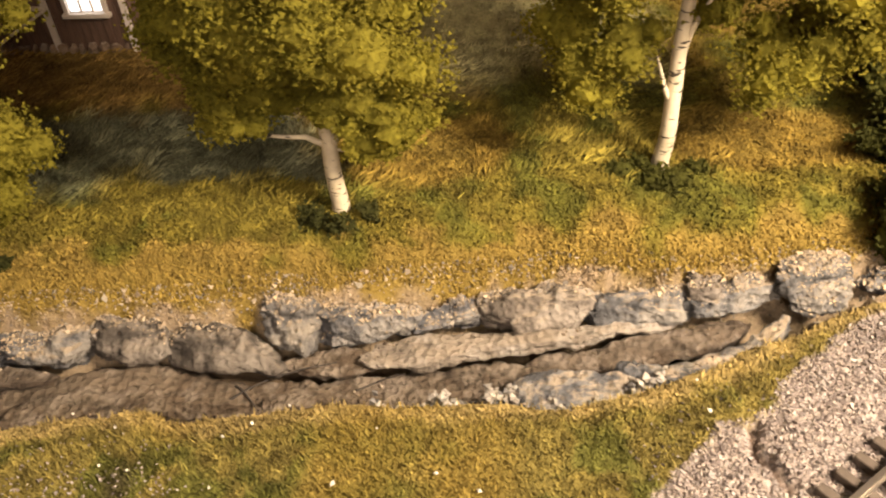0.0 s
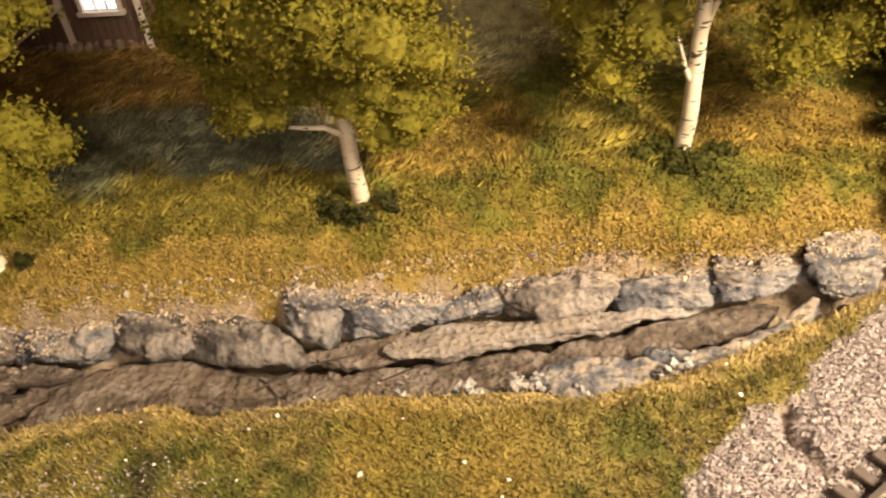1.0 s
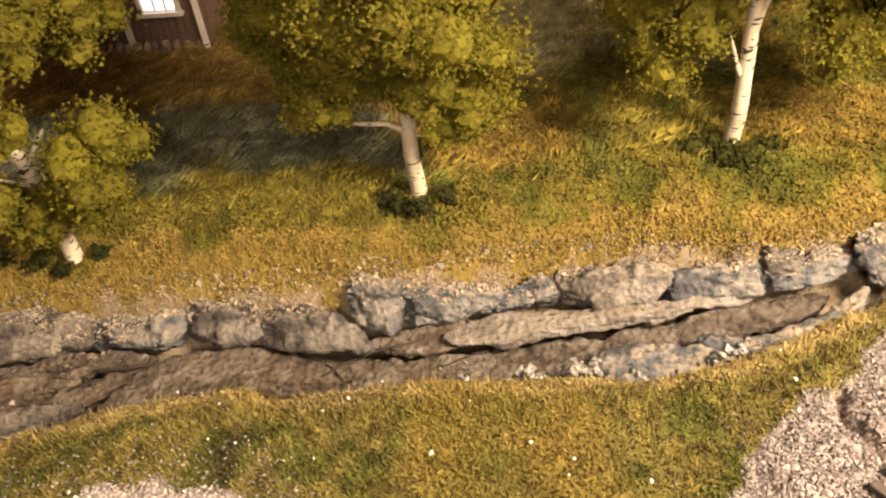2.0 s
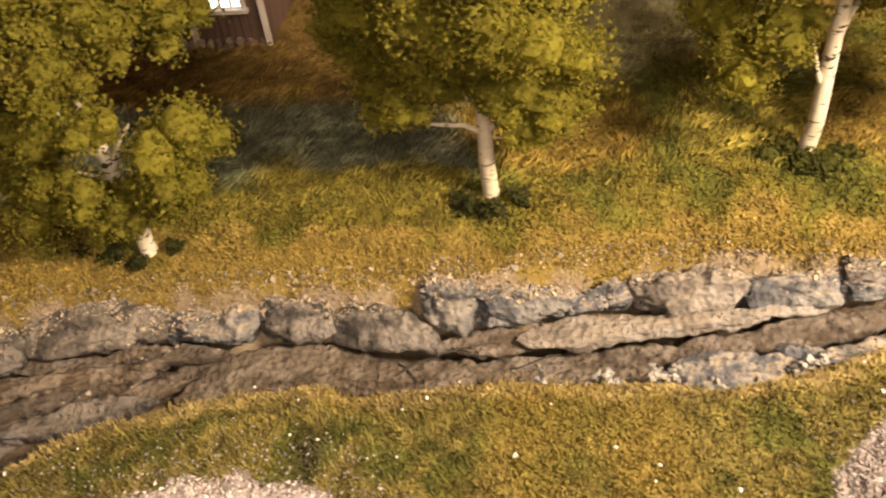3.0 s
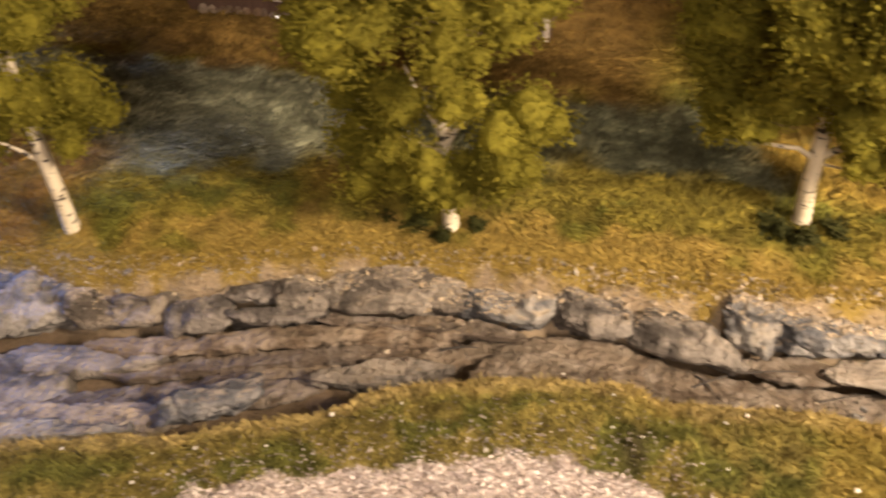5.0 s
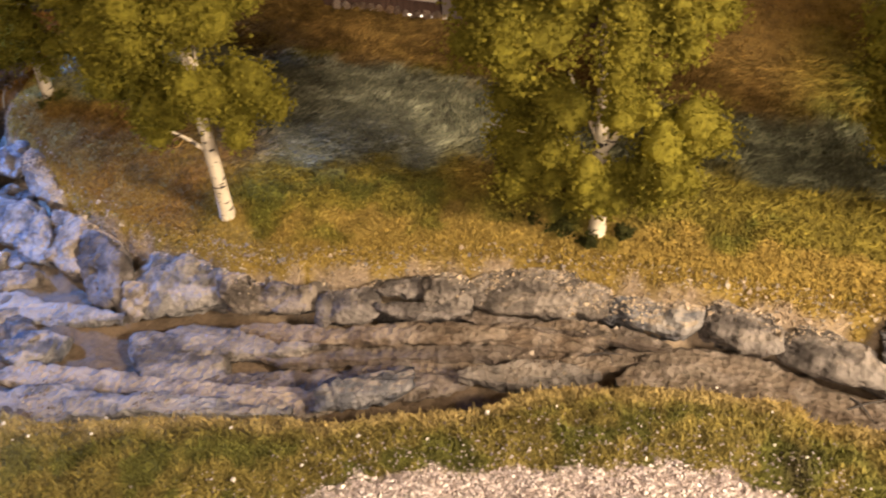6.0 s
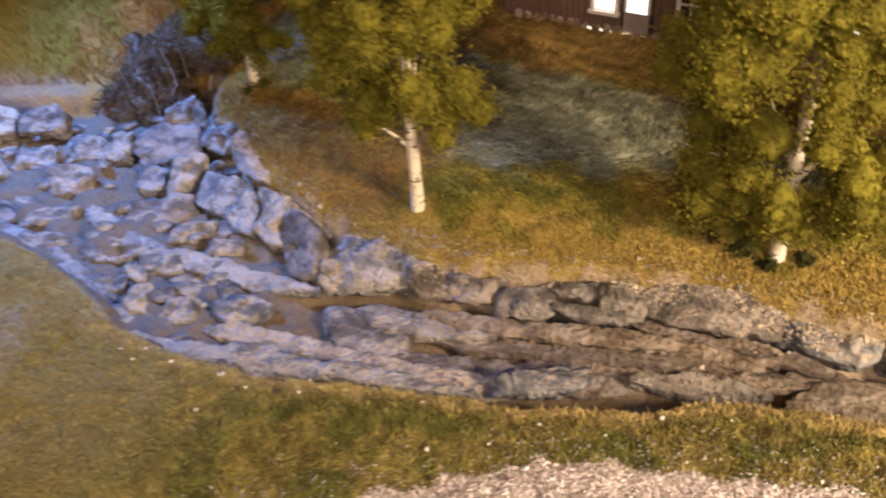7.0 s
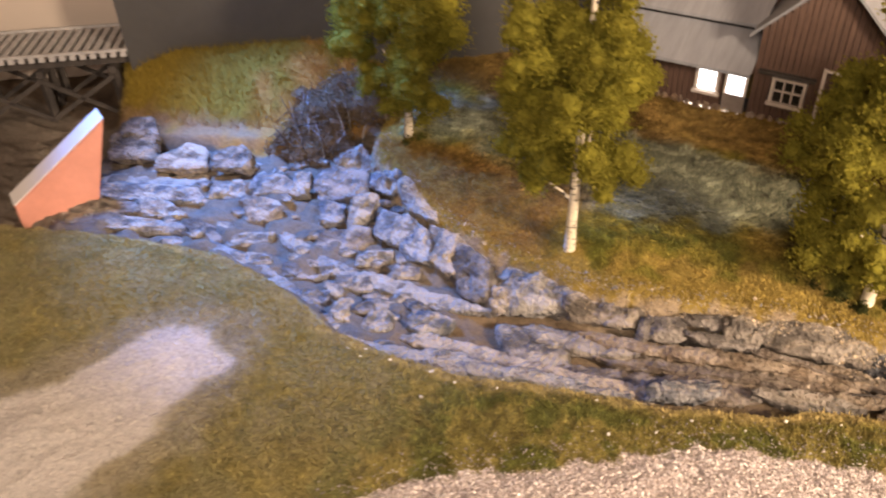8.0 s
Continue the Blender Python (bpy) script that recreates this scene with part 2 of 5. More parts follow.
# ---- the plan of the stream, the banks and the gravel ----
FAR_EDGE = [(4.6, 3.2), (2.6, 3.0), (2.18, 2.95), (1.73, 2.86), (1.46, 2.82), (1.18, 2.8), (0.91, 2.83), (0.63, 2.84), (0.2, 2.78), (-0.18, 2.72), (-0.51, 2.67),
            (-0.94, 2.63), (-1.36, 2.58), (-1.79, 2.54), (-2.28, 2.51), (-2.74, 2.47), (-3.2, 2.37), (-3.6, 2.2), (-4.07, 2.0), (-4.5, 1.9), (-5.06, 1.95), (-5.4, 1.99)]
GORGE = [(-5.98, 2.12), (-6.66, 2.47), (-7.2, 2.78), (-7.5, 3.2), (-7.7, 4.0), (-7.95, 4.0), (-7.9, 3.2), (-8.3, 2.6), (-9.0, 2.2), (-9.6, 1.95), (-10.4, 1.85), (-14.0, 1.9)]
NEAR_EDGE = [(-14.0, -1.6), (-9.6, -0.08), (-8.76, 0.34), (-7.93, 0.62), (-7.47, 0.75), (-6.98, 0.77), (-6.42, 0.68), (-5.91, 0.54), (-5.47, 0.52), (-5.06, 0.61), (-4.63, 0.71),
             (-4.27, 0.88), (-3.89, 1.03), (-3.5, 1.13), (-3.16, 1.29), (-2.82, 1.46), (-2.62, 1.61), (-2.37, 1.77), (-2.12, 1.87), (-1.74, 1.95), (-1.42, 2.01), (-1.0, 1.98),
             (-0.7, 2.04), (-0.18, 2.06), (0.59, 2.09), (0.85, 2.16), (1.11, 2.22), (1.4, 2.38), (1.7, 2.53), (2.02, 2.68), (2.5, 2.88), (4.6, 3.05)]
STREAM = np.array(FAR_EDGE + GORGE + NEAR_EDGE)
GRAVEL_LINE = np.array([(-9, -2.6), (-5.2, -1.4), (-4.65, -0.6), (-4.41, -0.29), (-4.0, 0.05), (-3.57, 0.38), (-3.31, 0.65), (-2.93, 0.92), (-2.56, 1.08), (-2.26, 1.18), (-1.87, 1.36),
                        (-1.56, 1.42), (-1.31, 1.44), (-1.1, 1.32), (-0.93, 1.15), (-0.7, 0.9), (-0.3, 0.75), (0.3, 0.85), (0.7, 1.15), (0.91, 1.53), (1.1, 1.77), (1.35, 1.94),
                        (1.55, 2.1), (1.73, 2.3), (1.98, 2.51), (2.6, 2.95), (4.6, 4.4)])
LANE = np.array([(-7.9, -2.6), (-7.1, -0.9), (-7.08, -0.4), (-6.77, -0.1), (-6.4, -0.08), (-6.2, -0.25), (-6.17, -0.6), (-6.1, -2.6)])


def inside(x, y, poly):
    hit = np.zeros(len(x), bool)
    for (x0, y0), (x1, y1) in zip(poly, np.roll(poly, -1, 0)):
        if y0 != y1:
            hit ^= ((y0 > y) != (y1 > y)) & (x < (x1 - x0) * (y - y0) / (y1 - y0) + x0)
    return hit


def far_from(x, y, line, closed=False):
    best = np.full(len(x), 1e9)
    ends = np.roll(line, -1, 0) if closed else line[1:]
    for (x0, y0), (x1, y1) in zip(line, ends):
        dx, dy = x1 - x0, y1 - y0
        k = np.clip(((x - x0) * dx + (y - y0) * dy) / (dx * dx + dy * dy + 1e-9), 0, 1)
        best = np.minimum(best, np.hypot(x - x0 - k * dx, y - y0 - k * dy))
    return best


def signed(x, y, poly):
    """Distance to the outline of an area, positive inside it."""
    d = far_from(x, y, poly, True)
    return np.where(inside(x, y, poly), d, -d)


def gravel_depth(x, y):
    return (np.interp(x, GRAVEL_LINE[:, 0], GRAVEL_LINE[:, 1]) - y) * 0.75 + 0.05 * vnoise(flat3(x, y, 9), 5)


def on_near_bank(x, y):
    near = np.array(NEAR_EDGE)
    return y < np.interp(x, near[:, 0], near[:, 1]) + 0.05


GULLY = np.array([(1.36, 1.90), (1.33, 1.77), (1.41, 1.58)])


def beside_trestle(x, y):
    """Distance from the trestle's end, along the line of its track."""
    return (x + 10.5) * 0.755 + (y - 2.4) * 0.655


def hill_depth(x, y):
    """Distance behind the foot of the mound beside the pool."""
    foot = np.array([(-14.0, 1.9), (-10.4, 1.85), (-9.6, 1.95), (-9.0, 2.2), (-8.3, 2.6), (-7.9, 3.2), (-7.95, 4.2)])
    d = far_from(x, y, foot)
    return np.where((y > np.interp(x, foot[:, 0], foot[:, 1])) & (x < -7.9), d, -d)


def by_far_bank(x, y):
    """Whether a place in the stream lies nearer its far bank."""
    return far_from(x, y, np.array(FAR_EDGE + GORGE[:6])) < far_from(x, y, np.array(NEAR_EDGE))


def height(x, y):
    sd = signed(x, y, STREAM) + 0.035 * vnoise(flat3(x, y, 6), 3)
    near = on_near_bank(x, y)
    lawn = 0.56 + 0.13 * smooth01(-sd / 0.55) + 0.022 * np.clip(y - 3.2, 0, 3)
    bank = 0.455 + 0.085 * smooth01(-sd / 0.3) + 0.05 * smooth01(gravel_depth(x, y) / 0.25)
    hill = hill_depth(x, y)
    top = np.where(near, bank, lawn)
    top = np.where((x < -7.75) & ~near, 0.36 + (0.14 + 0.58 * smooth01(hill / 0.95)) * smooth01((beside_trestle(x, y) + 0.34) / 0.25), top)
    pool = smooth01((-4.3 - x) / 1.4)
    bed = 0.13 + 0.06 * smooth01((-0.6 - x) / 0.5) + 0.105 * pool + 0.03 * vnoise(flat3(x, y, 5), 8) + 0.02 * np.abs(fbm(np.stack([x * 3, y * 9, 0 * x], -1), 34, 3)) + pool * (0.10 * np.abs(fbm(flat3(x, y, 3.4), 31, 3)) - 0.02)
    cut = np.where(by_far_bank(x, y), smooth01((sd + 0.05) / 0.14), smooth01((sd + 0.03) / 0.13))
    z = top * (1 - cut) + bed * cut
    z = z + 0.02 * fbm(flat3(x, y, 2.2), 11, 3) * (1 - cut) + 0.007 * fbm(flat3(x, y, 14), 12, 2)
    return z - 0.05 * smooth01(1.5 - far_from(x, y, GULLY) / 0.03)


def blend(a, b, k):
    return a + (np.asarray(b) - a) * k[:, None]


def dye(x, y):
    """The colours of the scatter material laid on each place."""
    sd = signed(x, y, STREAM)
    n1, n2, n3 = fbm(flat3(x, y, 1.3), 21, 3), fbm(flat3(x, y, 4.5), 22, 3), fbm(flat3(x, y, 11), 23, 2)
    near = on_near_bank(x, y)
    d = -sd
    # far bank: sand, straw, green, grey-green hollow, brown yard
    c = blend(np.tile((0.34, 0.265, 0.18), (len(x), 1)), (0.265, 0.190, 0.048), smooth01((d + 0.05 * n3 + 0.02) / 0.05))
    c = blend(c, (0.165, 0.136, 0.024), smooth01((d + 0.16 * n2 + 0.06 * n3 - 0.20) / 0.16))
    c = blend(c, (0.112, 0.110, 0.020), smooth01((n2 + 0.3 * n3) * 1.7) * smooth01((d - 0.15) / 0.25))
    c = blend(c, (0.22, 0.145, 0.032), smooth01((n1 - 0.15) * 2.5) * smooth01((d - 0.35) / 0.3) * 0.7)
    hollow = smooth01((d - 0.75 + 0.15 * n2) / 0.3) * smooth01((-0.55 - x + 0.25 * n2) / 0.5) * smooth01((4.35 - y + 0.12 * n2) / 0.25)
    c = blend(c, (0.128, 0.135, 0.086), hollow * 0.92)
    # lit part of the hollow, painted lighter than the tree-shaded part
    c = blend(c, (0.20, 0.205, 0.145), hollow * smooth01((-2.7 - x + 0.2 * n2) / 0.5) * 0.5)
    yard = smooth01((y - 4.1 + 0.15 * n2) / 0.3) * smooth01((-1.2 - x) / 0.6)
    c = blend(c, (0.205, 0.13, 0.038), yard * 0.9)
    back = smooth01((y - 4.3 + 0.2 * n1) / 0.5) * smooth01((x + 0.5) / 0.4) * smooth01((1.6 - x) / 0.4)
    c = blend(c, (0.34, 0.32, 0.17), back * 0.85)
    # paler patch where the cool lamp falls, its light put into the dye
    teal = smooth01(1.5 - np.hypot((x + 6.9) / 0.75, (y - 3.6) / 0.6) * 1.5 + 0.3 * n2)
    c = blend(c, (0.24, 0.26, 0.19), teal * 0.8)
    west = smooth01((-4.6 - x) / 0.5) * smooth01((d - 0.02) / 0.12) * smooth01((3.2 - y) / 0.3)
    c = blend(c, (0.19, 0.11, 0.032), west * (0.78 + 0.2 * np.clip(n2, -1, 1)))
    # mound
    c = c * (1 + 0.35 * np.clip(fbm(flat3(x, y, 13), 25, 2), -1, 1) * smooth01((d - 0.15) / 0.2))[:, None]
    hill = hill_depth(x, y)
    mound = smooth01((-7.7 - x) / 0.2) * (hill > -0.2)
    green = blend(np.tile((0.25, 0.17, 0.095), (len(x), 1)), (0.22, 0.158, 0.025), smooth01((hill - 0.10 + 0.12 * n2) / 0.18))
    green = blend(green, (0.36, 0.195, 0.05), smooth01((x + 9.0 + 0.3 * n2) / 0.5))
    c = blend(c, 0, mound) + green * mound[:, None]
    # near bank: ochre rim, olive with green patches, paler to the west
    o = blend(np.tile((0.37, 0.285, 0.115), (len(x), 1)), (0.215, 0.176, 0.050), smooth01((d - 0.06 + 0.05 * n3) / 0.12))
    o = blend(o, (0.118, 0.120, 0.028), smooth01((n2 + 0.5 * n3 + 0.15) * 1.7) * smooth01((d - 0.12) / 0.15) * 0.95)
    o = o * (0.9 + 0.35 * np.clip(fbm(flat3(x, y, 16), 24, 2), -1, 1))[:, None]
    o = blend(o, (0.26, 0.185, 0.042), smooth01((n1 - 0.1) * 2) * 0.6)
    pale = smooth01((-4.3 - x) / 1.0)
    o = blend(o, (0.25, 0.215, 0.11), pale * (0.6 + 0.3 * n2))
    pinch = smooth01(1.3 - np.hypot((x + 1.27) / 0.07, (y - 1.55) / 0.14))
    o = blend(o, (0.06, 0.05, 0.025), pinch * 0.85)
    c = np.where(near[:, None], o, c)
    g = smooth01(gravel_depth(x, y) / 0.06 + 0.5)
    c = blend(c, (0.42, 0.36, 0.33), g * near)
    lane = signed(x, y, LANE) + 0.08 * n2
    c = blend(c, (0.30, 0.27, 0.22), smooth01((lane + 0.42) / 0.3) * near * 0.6)
    c = blend(c, (0.50, 0.465, 0.43), smooth01((lane + 0.05) / 0.12) * near)
    # shade below the trestle deck, painted into the ground's dye
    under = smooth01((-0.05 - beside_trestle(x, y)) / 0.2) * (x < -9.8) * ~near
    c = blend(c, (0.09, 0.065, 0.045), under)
    groove = smooth01(1.4 - far_from(x, y, GULLY) / 0.022)
    c = blend(c, (0.12, 0.085, 0.065), groove)
    wet = smooth01((sd + 0.02 - np.where(by_far_bank(x, y), 0.09, 0)) / 0.05)
    bed = blend(np.tile((0.15, 0.11, 0.072), (len(x), 1)), (0.15, 0.125, 0.10), smooth01((-5.0 - x + 0.4 * n2) / 0.8))
    c = blend(c, 0, wet) + bed * wet[:, None]
    return np.clip(c, 0.004, 0.9)


def colour_layer(me, colours):
    """A colour attribute, one colour a point."""
    layer = me.color_attributes.new("dye", "FLOAT_COLOR", "POINT")
    layer.data.foreach_set("color", np.c_[colours, np.ones(len(colours))].astype(np.float32).ravel())


def ground_sheet():
    xs = np.concatenate([np.linspace(-16, -11, 40, endpoint=False), np.linspace(-11, 3.2, 430, endpoint=False), np.linspace(3.2, 7, 40)])
    ys = np.concatenate([np.linspace(-7, -1.5, 50, endpoint=False), np.linspace(-1.5, 3.6, 210, endpoint=False), np.linspace(3.6, 9, 70)])
    gx, gy = np.meshgrid(xs, ys)
    x, y = gx.ravel(), gy.ravel()
    nx, ny = len(xs), len(ys)
    i = (np.arange(ny - 1)[:, None] * nx + np.arange(nx - 1)).ravel()
    me = mesh_of("ground", np.c_[x, y, height(x, y)], np.c_[i, i + 1, i + nx + 1, i + nx], True)
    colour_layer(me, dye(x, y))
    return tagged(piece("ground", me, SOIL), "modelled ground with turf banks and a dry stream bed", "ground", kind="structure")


ground_sheet()


# ---- the layout's board and the room round it ----
def structure(name, bm, mat, label, category):
    return tagged(part(name, bm, mat), label, category, kind="structure")


structure("layout_table", box(-15.9, 6.9, -6.9, 8.9, -1.6, -0.05), FASCIA, "brown painted board under the model ground", "table")
structure("floor", box(-22, 14, -21, 11, -8.2, -8), FLOOR_WOOD, "brown floor of the room", "floor")
structure("wall_north", box(-22, 14, 11, 11.4, -8, 17), WALL_PAINT, "beige painted room wall behind the layout", "wall")
structure("wall_south", box(-22, 14, -21.4, -21, -8, 17), WALL_PAINT, "beige painted room wall", "wall")
structure("wall_west", box(-22.4, -22, -21, 11, -8, 17), WALL_PAINT, "beige painted room wall", "wall")
structure("wall_east", box(14, 14.4, -21, 11, -8, 17), WALL_PAINT, "beige painted room wall", "wall")
structure("ceiling", box(-22, 14, -21, 11, 17, 17.4), WALL_PAINT, "pale ceiling of the room", "ceiling")

# ---- scatter: turf crumbs, grass fibres and gravel ----
OCTA_V = np.array([(1, 0, 0), (-1, 0, 0), (0, 1, 0), (0, -1, 0), (0, 0, 1), (0, 0, -1)], float)
OCTA_F = np.array([(0, 2, 4), (2, 1, 4), (1, 3, 4), (3, 0, 4), (2, 0, 5), (1, 2, 5), (3, 1, 5), (0, 3, 5)])


def turns(n, r):
    q = r.normal(size=(n, 4))
    w, x, y, z = (q / np.linalg.norm(q, axis=1, keepdims=True)).T
    return np.stack([1 - 2 * (y * y + z * z), 2 * (x * y - z * w), 2 * (x * z + y * w), 2 * (x * y + z * w), 1 - 2 * (x * x + z * z), 2 * (y * z - x * w),
                     2 * (x * z - y * w), 2 * (y * z + x * w), 1 - 2 * (x * x + y * y)], -1).reshape(-1, 3, 3)


def crumbs(at, size, r):
    """Uneven little lumps: their points and faces."""
    n = len(at)
    shape = OCTA_V[None] * (size[:, None, None] * r.uniform(0.55, 1.35, (n, 6, 1)))
    verts = np.einsum("nij,nkj->nki", turns(n, r), shape) + at[:, None]
    return verts.reshape(-1, 3), (OCTA_F[None] + 6 * np.arange(n)[:, None, None]).reshape(-1, 3)


TETRA_V = np.array([(1, 1, 1), (-1, -1, 1), (-1, 1, -1), (1, -1, -1)], float) * 0.75
TETRA_F = np.array([(0, 2, 1), (0, 1, 3), (0, 3, 2), (1, 2, 3)])


def flecks(at, size, r):
    """Torn foam flecks with four sides: their points and faces."""
    n = len(at)
    shape = TETRA_V[None] * (size[:, None, None] * r.uniform(0.5, 1.4, (n, 4, 1)))
    verts = np.einsum("nij,nkj->nki", turns(n, r), shape) + at[:, None]
    return verts.reshape(-1, 3), (TETRA_F[None] + 4 * np.arange(n)[:, None, None]).reshape(-1, 3)


def scatter(name, x, y, size, lift, mat, label, category, seed, tint=None):
    r = rng(seed)
    at = np.c_[x, y, height(x, y) + lift]
    small = mat is TURF or len(x) > 20000
    verts, faces = (flecks if small else crumbs)(at, size, r)
    me = mesh_of(name, verts, faces)
    colours = dye(x, y) if tint is None else tint
    colour_layer(me, np.repeat(colours * r.uniform(0.88, 1.12, (len(x), 1)), 4 if small else 6, 0))
    return tagged(piece(name, me, mat), label, category, kind="stuff")


def fibres(name, x, y, length, label, category, seed):
    """Short grass blades, three-sided and bent over."""
    r = rng(seed)
    n = len(x)
    base = np.c_[x, y, height(x, y) - 0.005]
    a, lean = r.uniform(0, 2 * np.pi, n), r.uniform(0.2, 1.1, n)
    way = np.stack([np.cos(a) * lean, np.sin(a) * lean, np.ones(n)], -1)
    way /= np.linalg.norm(way, axis=1, keepdims=True)
    side = np.stack([-np.sin(a), np.cos(a), 0 * a], -1) * r.uniform(0.003, 0.006, n)[:, None]
    tip = base + way * length[:, None]
    back = np.stack([np.cos(a), np.sin(a), 0 * a], -1) * 0.005
    verts = np.stack([base - side, base + side, base + back, tip], 1).reshape(-1, 3)
    faces = (np.array([(0, 1, 3), (1, 2, 3), (2, 0, 3)])[None] + 4 * np.arange(n)[:, None, None]).reshape(-1, 3)
    me = mesh_of(name, verts, faces)
    colour_layer(me, np.repeat(dye(x, y) * r.uniform(0.78, 1.3, (n, 1)), 4, 0))
    return tagged(piece(name, me, TURF), label, category, kind="stuff")


def matted(name, x, y, length, label, seed):
    """Long grass combed flat in swirls, the shade between the locks put into the dye."""
    r = rng(seed)
    n = len(x)
    a = 0.5 + 1.3 * fbm(flat3(x, y, 1.6), 71, 2) + r.normal(0, 0.45, n)
    lock = np.clip(fbm(np.stack([x * 5, y * 11, 0 * x], -1), 72, 3), -1, 1)
    rise = r.uniform(0.12, 0.5, n) + 0.25 * np.clip(lock, 0, 1)
    way = np.stack([np.cos(a), np.sin(a), rise], -1)
    way /= np.linalg.norm(way, axis=1, keepdims=True)
    base = np.c_[x, y, height(x, y) + 0.005 + 0.03 * np.clip(lock, -0.3, 1)]
    side = np.stack([-np.sin(a), np.cos(a), 0 * a], -1) * r.uniform(0.004, 0.008, n)[:, None]
    tip = base + way * length[:, None]
    verts = np.stack([base - side, base + side, base + (0, 0, 0.008), tip], 1).reshape(-1, 3)
    faces = (np.array([(0, 1, 3), (1, 2, 3), (2, 0, 3)])[None] + 4 * np.arange(n)[:, None, None]).reshape(-1, 3)
    me = mesh_of(name, verts, faces)
    colour_layer(me, np.repeat(dye(x, y) * (1.05 + 0.5 * lock)[:, None] * r.uniform(0.7, 1.35, (n, 1)), 4, 0))
    return tagged(piece(name, me, TURF), label, "grass", kind="stuff")


def strewn(n, x0, x1, y0, y1, seed):
    r = rng(seed)
    return r.uniform(x0, x1, n), r.uniform(y0, y1, n), r


def lay_turf():
    x, y, r = strewn(520000, -8.4, 2.9, 1.4, 6.4, 41)
    d = -signed(x, y, STREAM)
    keep = (d > -0.01 + 0.03 * r.normal(size=len(x))) & ~on_near_bank(x, y) & (r.random(len(x)) < np.interp(y, [2.4, 4.0, 5.4, 6.4], [1.0, 0.5, 0.25, 0.12]))
    hollow = (y > 3.25) & (x < -0.6)
    some = keep & (~hollow | (r.random(len(x)) < 0.3)) & (r.random(len(x)) < 0.9) & (x > -7.6)
    lumps = vnoise(flat3(x, y, 5.0), 61)
    some &= r.random(len(x)) < 0.62 + 0.4 * lumps
    scatter("far_bank_turf", x[some], y[some], r.uniform(0.004, 0.011, some.sum()), 0.008 + 0.02 * np.clip(lumps[some], 0, 1), TURF, "mixed green and straw coloured foam turf beyond the stream", "grass", 42)
    f = keep & (r.random(len(x)) < np.where(hollow, 0.65, 0.42))
    fibres("far_bank_grass", x[f], y[f], r.uniform(0.02, 0.055, f.sum()), "short matted static grass of the far lawn", "grass", 43)
    x, y, r = strewn(95000, -7.2, 1.6, 2.3, 5.1, 63)
    d = -signed(x, y, STREAM)
    keep = ~on_near_bank(x, y) & (d > 0.72 + 0.1 * r.normal(size=len(x))) & (r.random(len(x)) < np.interp(y, [2.8, 4.4, 5.1], [0.9, 0.75, 0.4]))
    matted("meadow_grass", x[keep], y[keep], r.uniform(0.035, 0.085, keep.sum()), "matted grey-green grass of the hollow", 64)
    x, y, r = strewn(420000, -9.5, 2.4, -1.6, 2.7, 44)
    d = -signed(x, y, STREAM)
    keep = on_near_bank(x, y) & (d > 0.0 + 0.03 * r.random(len(x))) & (gravel_depth(x, y) < 0.05 * r.normal(size=len(x))) & (signed(x, y, LANE) < 0.1 * r.normal(size=len(x)) - 0.05)
    lumps = vnoise(flat3(x, y, 6.0), 62)
    keep &= r.random(len(x)) < np.interp(x + y, [-8, -4], [0.4, 1.0])
    some = keep & (r.random(len(x)) < 0.7 + 0.3 * lumps)
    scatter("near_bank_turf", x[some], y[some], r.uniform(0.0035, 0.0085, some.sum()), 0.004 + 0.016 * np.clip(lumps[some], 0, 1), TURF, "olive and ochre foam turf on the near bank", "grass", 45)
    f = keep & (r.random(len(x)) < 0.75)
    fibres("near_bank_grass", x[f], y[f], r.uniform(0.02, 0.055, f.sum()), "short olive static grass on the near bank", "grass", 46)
    x, y, r = strewn(90000, -7.4, 2.7, 1.6, 3.4, 49)
    d = -signed(x, y, STREAM)
    keep = ~on_near_bank(x, y) & (d > -0.05) & (d < 0.16) & (r.random(len(x)) < 0.75 + 0.5 * vnoise(flat3(x, y, 7), 19))
    fibres("edge_straw", x[keep], y[keep], r.uniform(0.025, 0.065, keep.sum()), "upright straw tufts along the top of the stone bank", "grass", 50)
    x, y, r = strewn(30000, -11.4, -7.75, 1.8, 4.8, 47)
    keep = (hill_depth(x, y) > 0.15) & (beside_trestle(x, y) > -0.2)
    fibres("mound_grass", x[keep], y[keep], r.uniform(0.04, 0.11, keep.sum()), "olive and straw static grass on the mound", "grass", 48)


lay_turf()


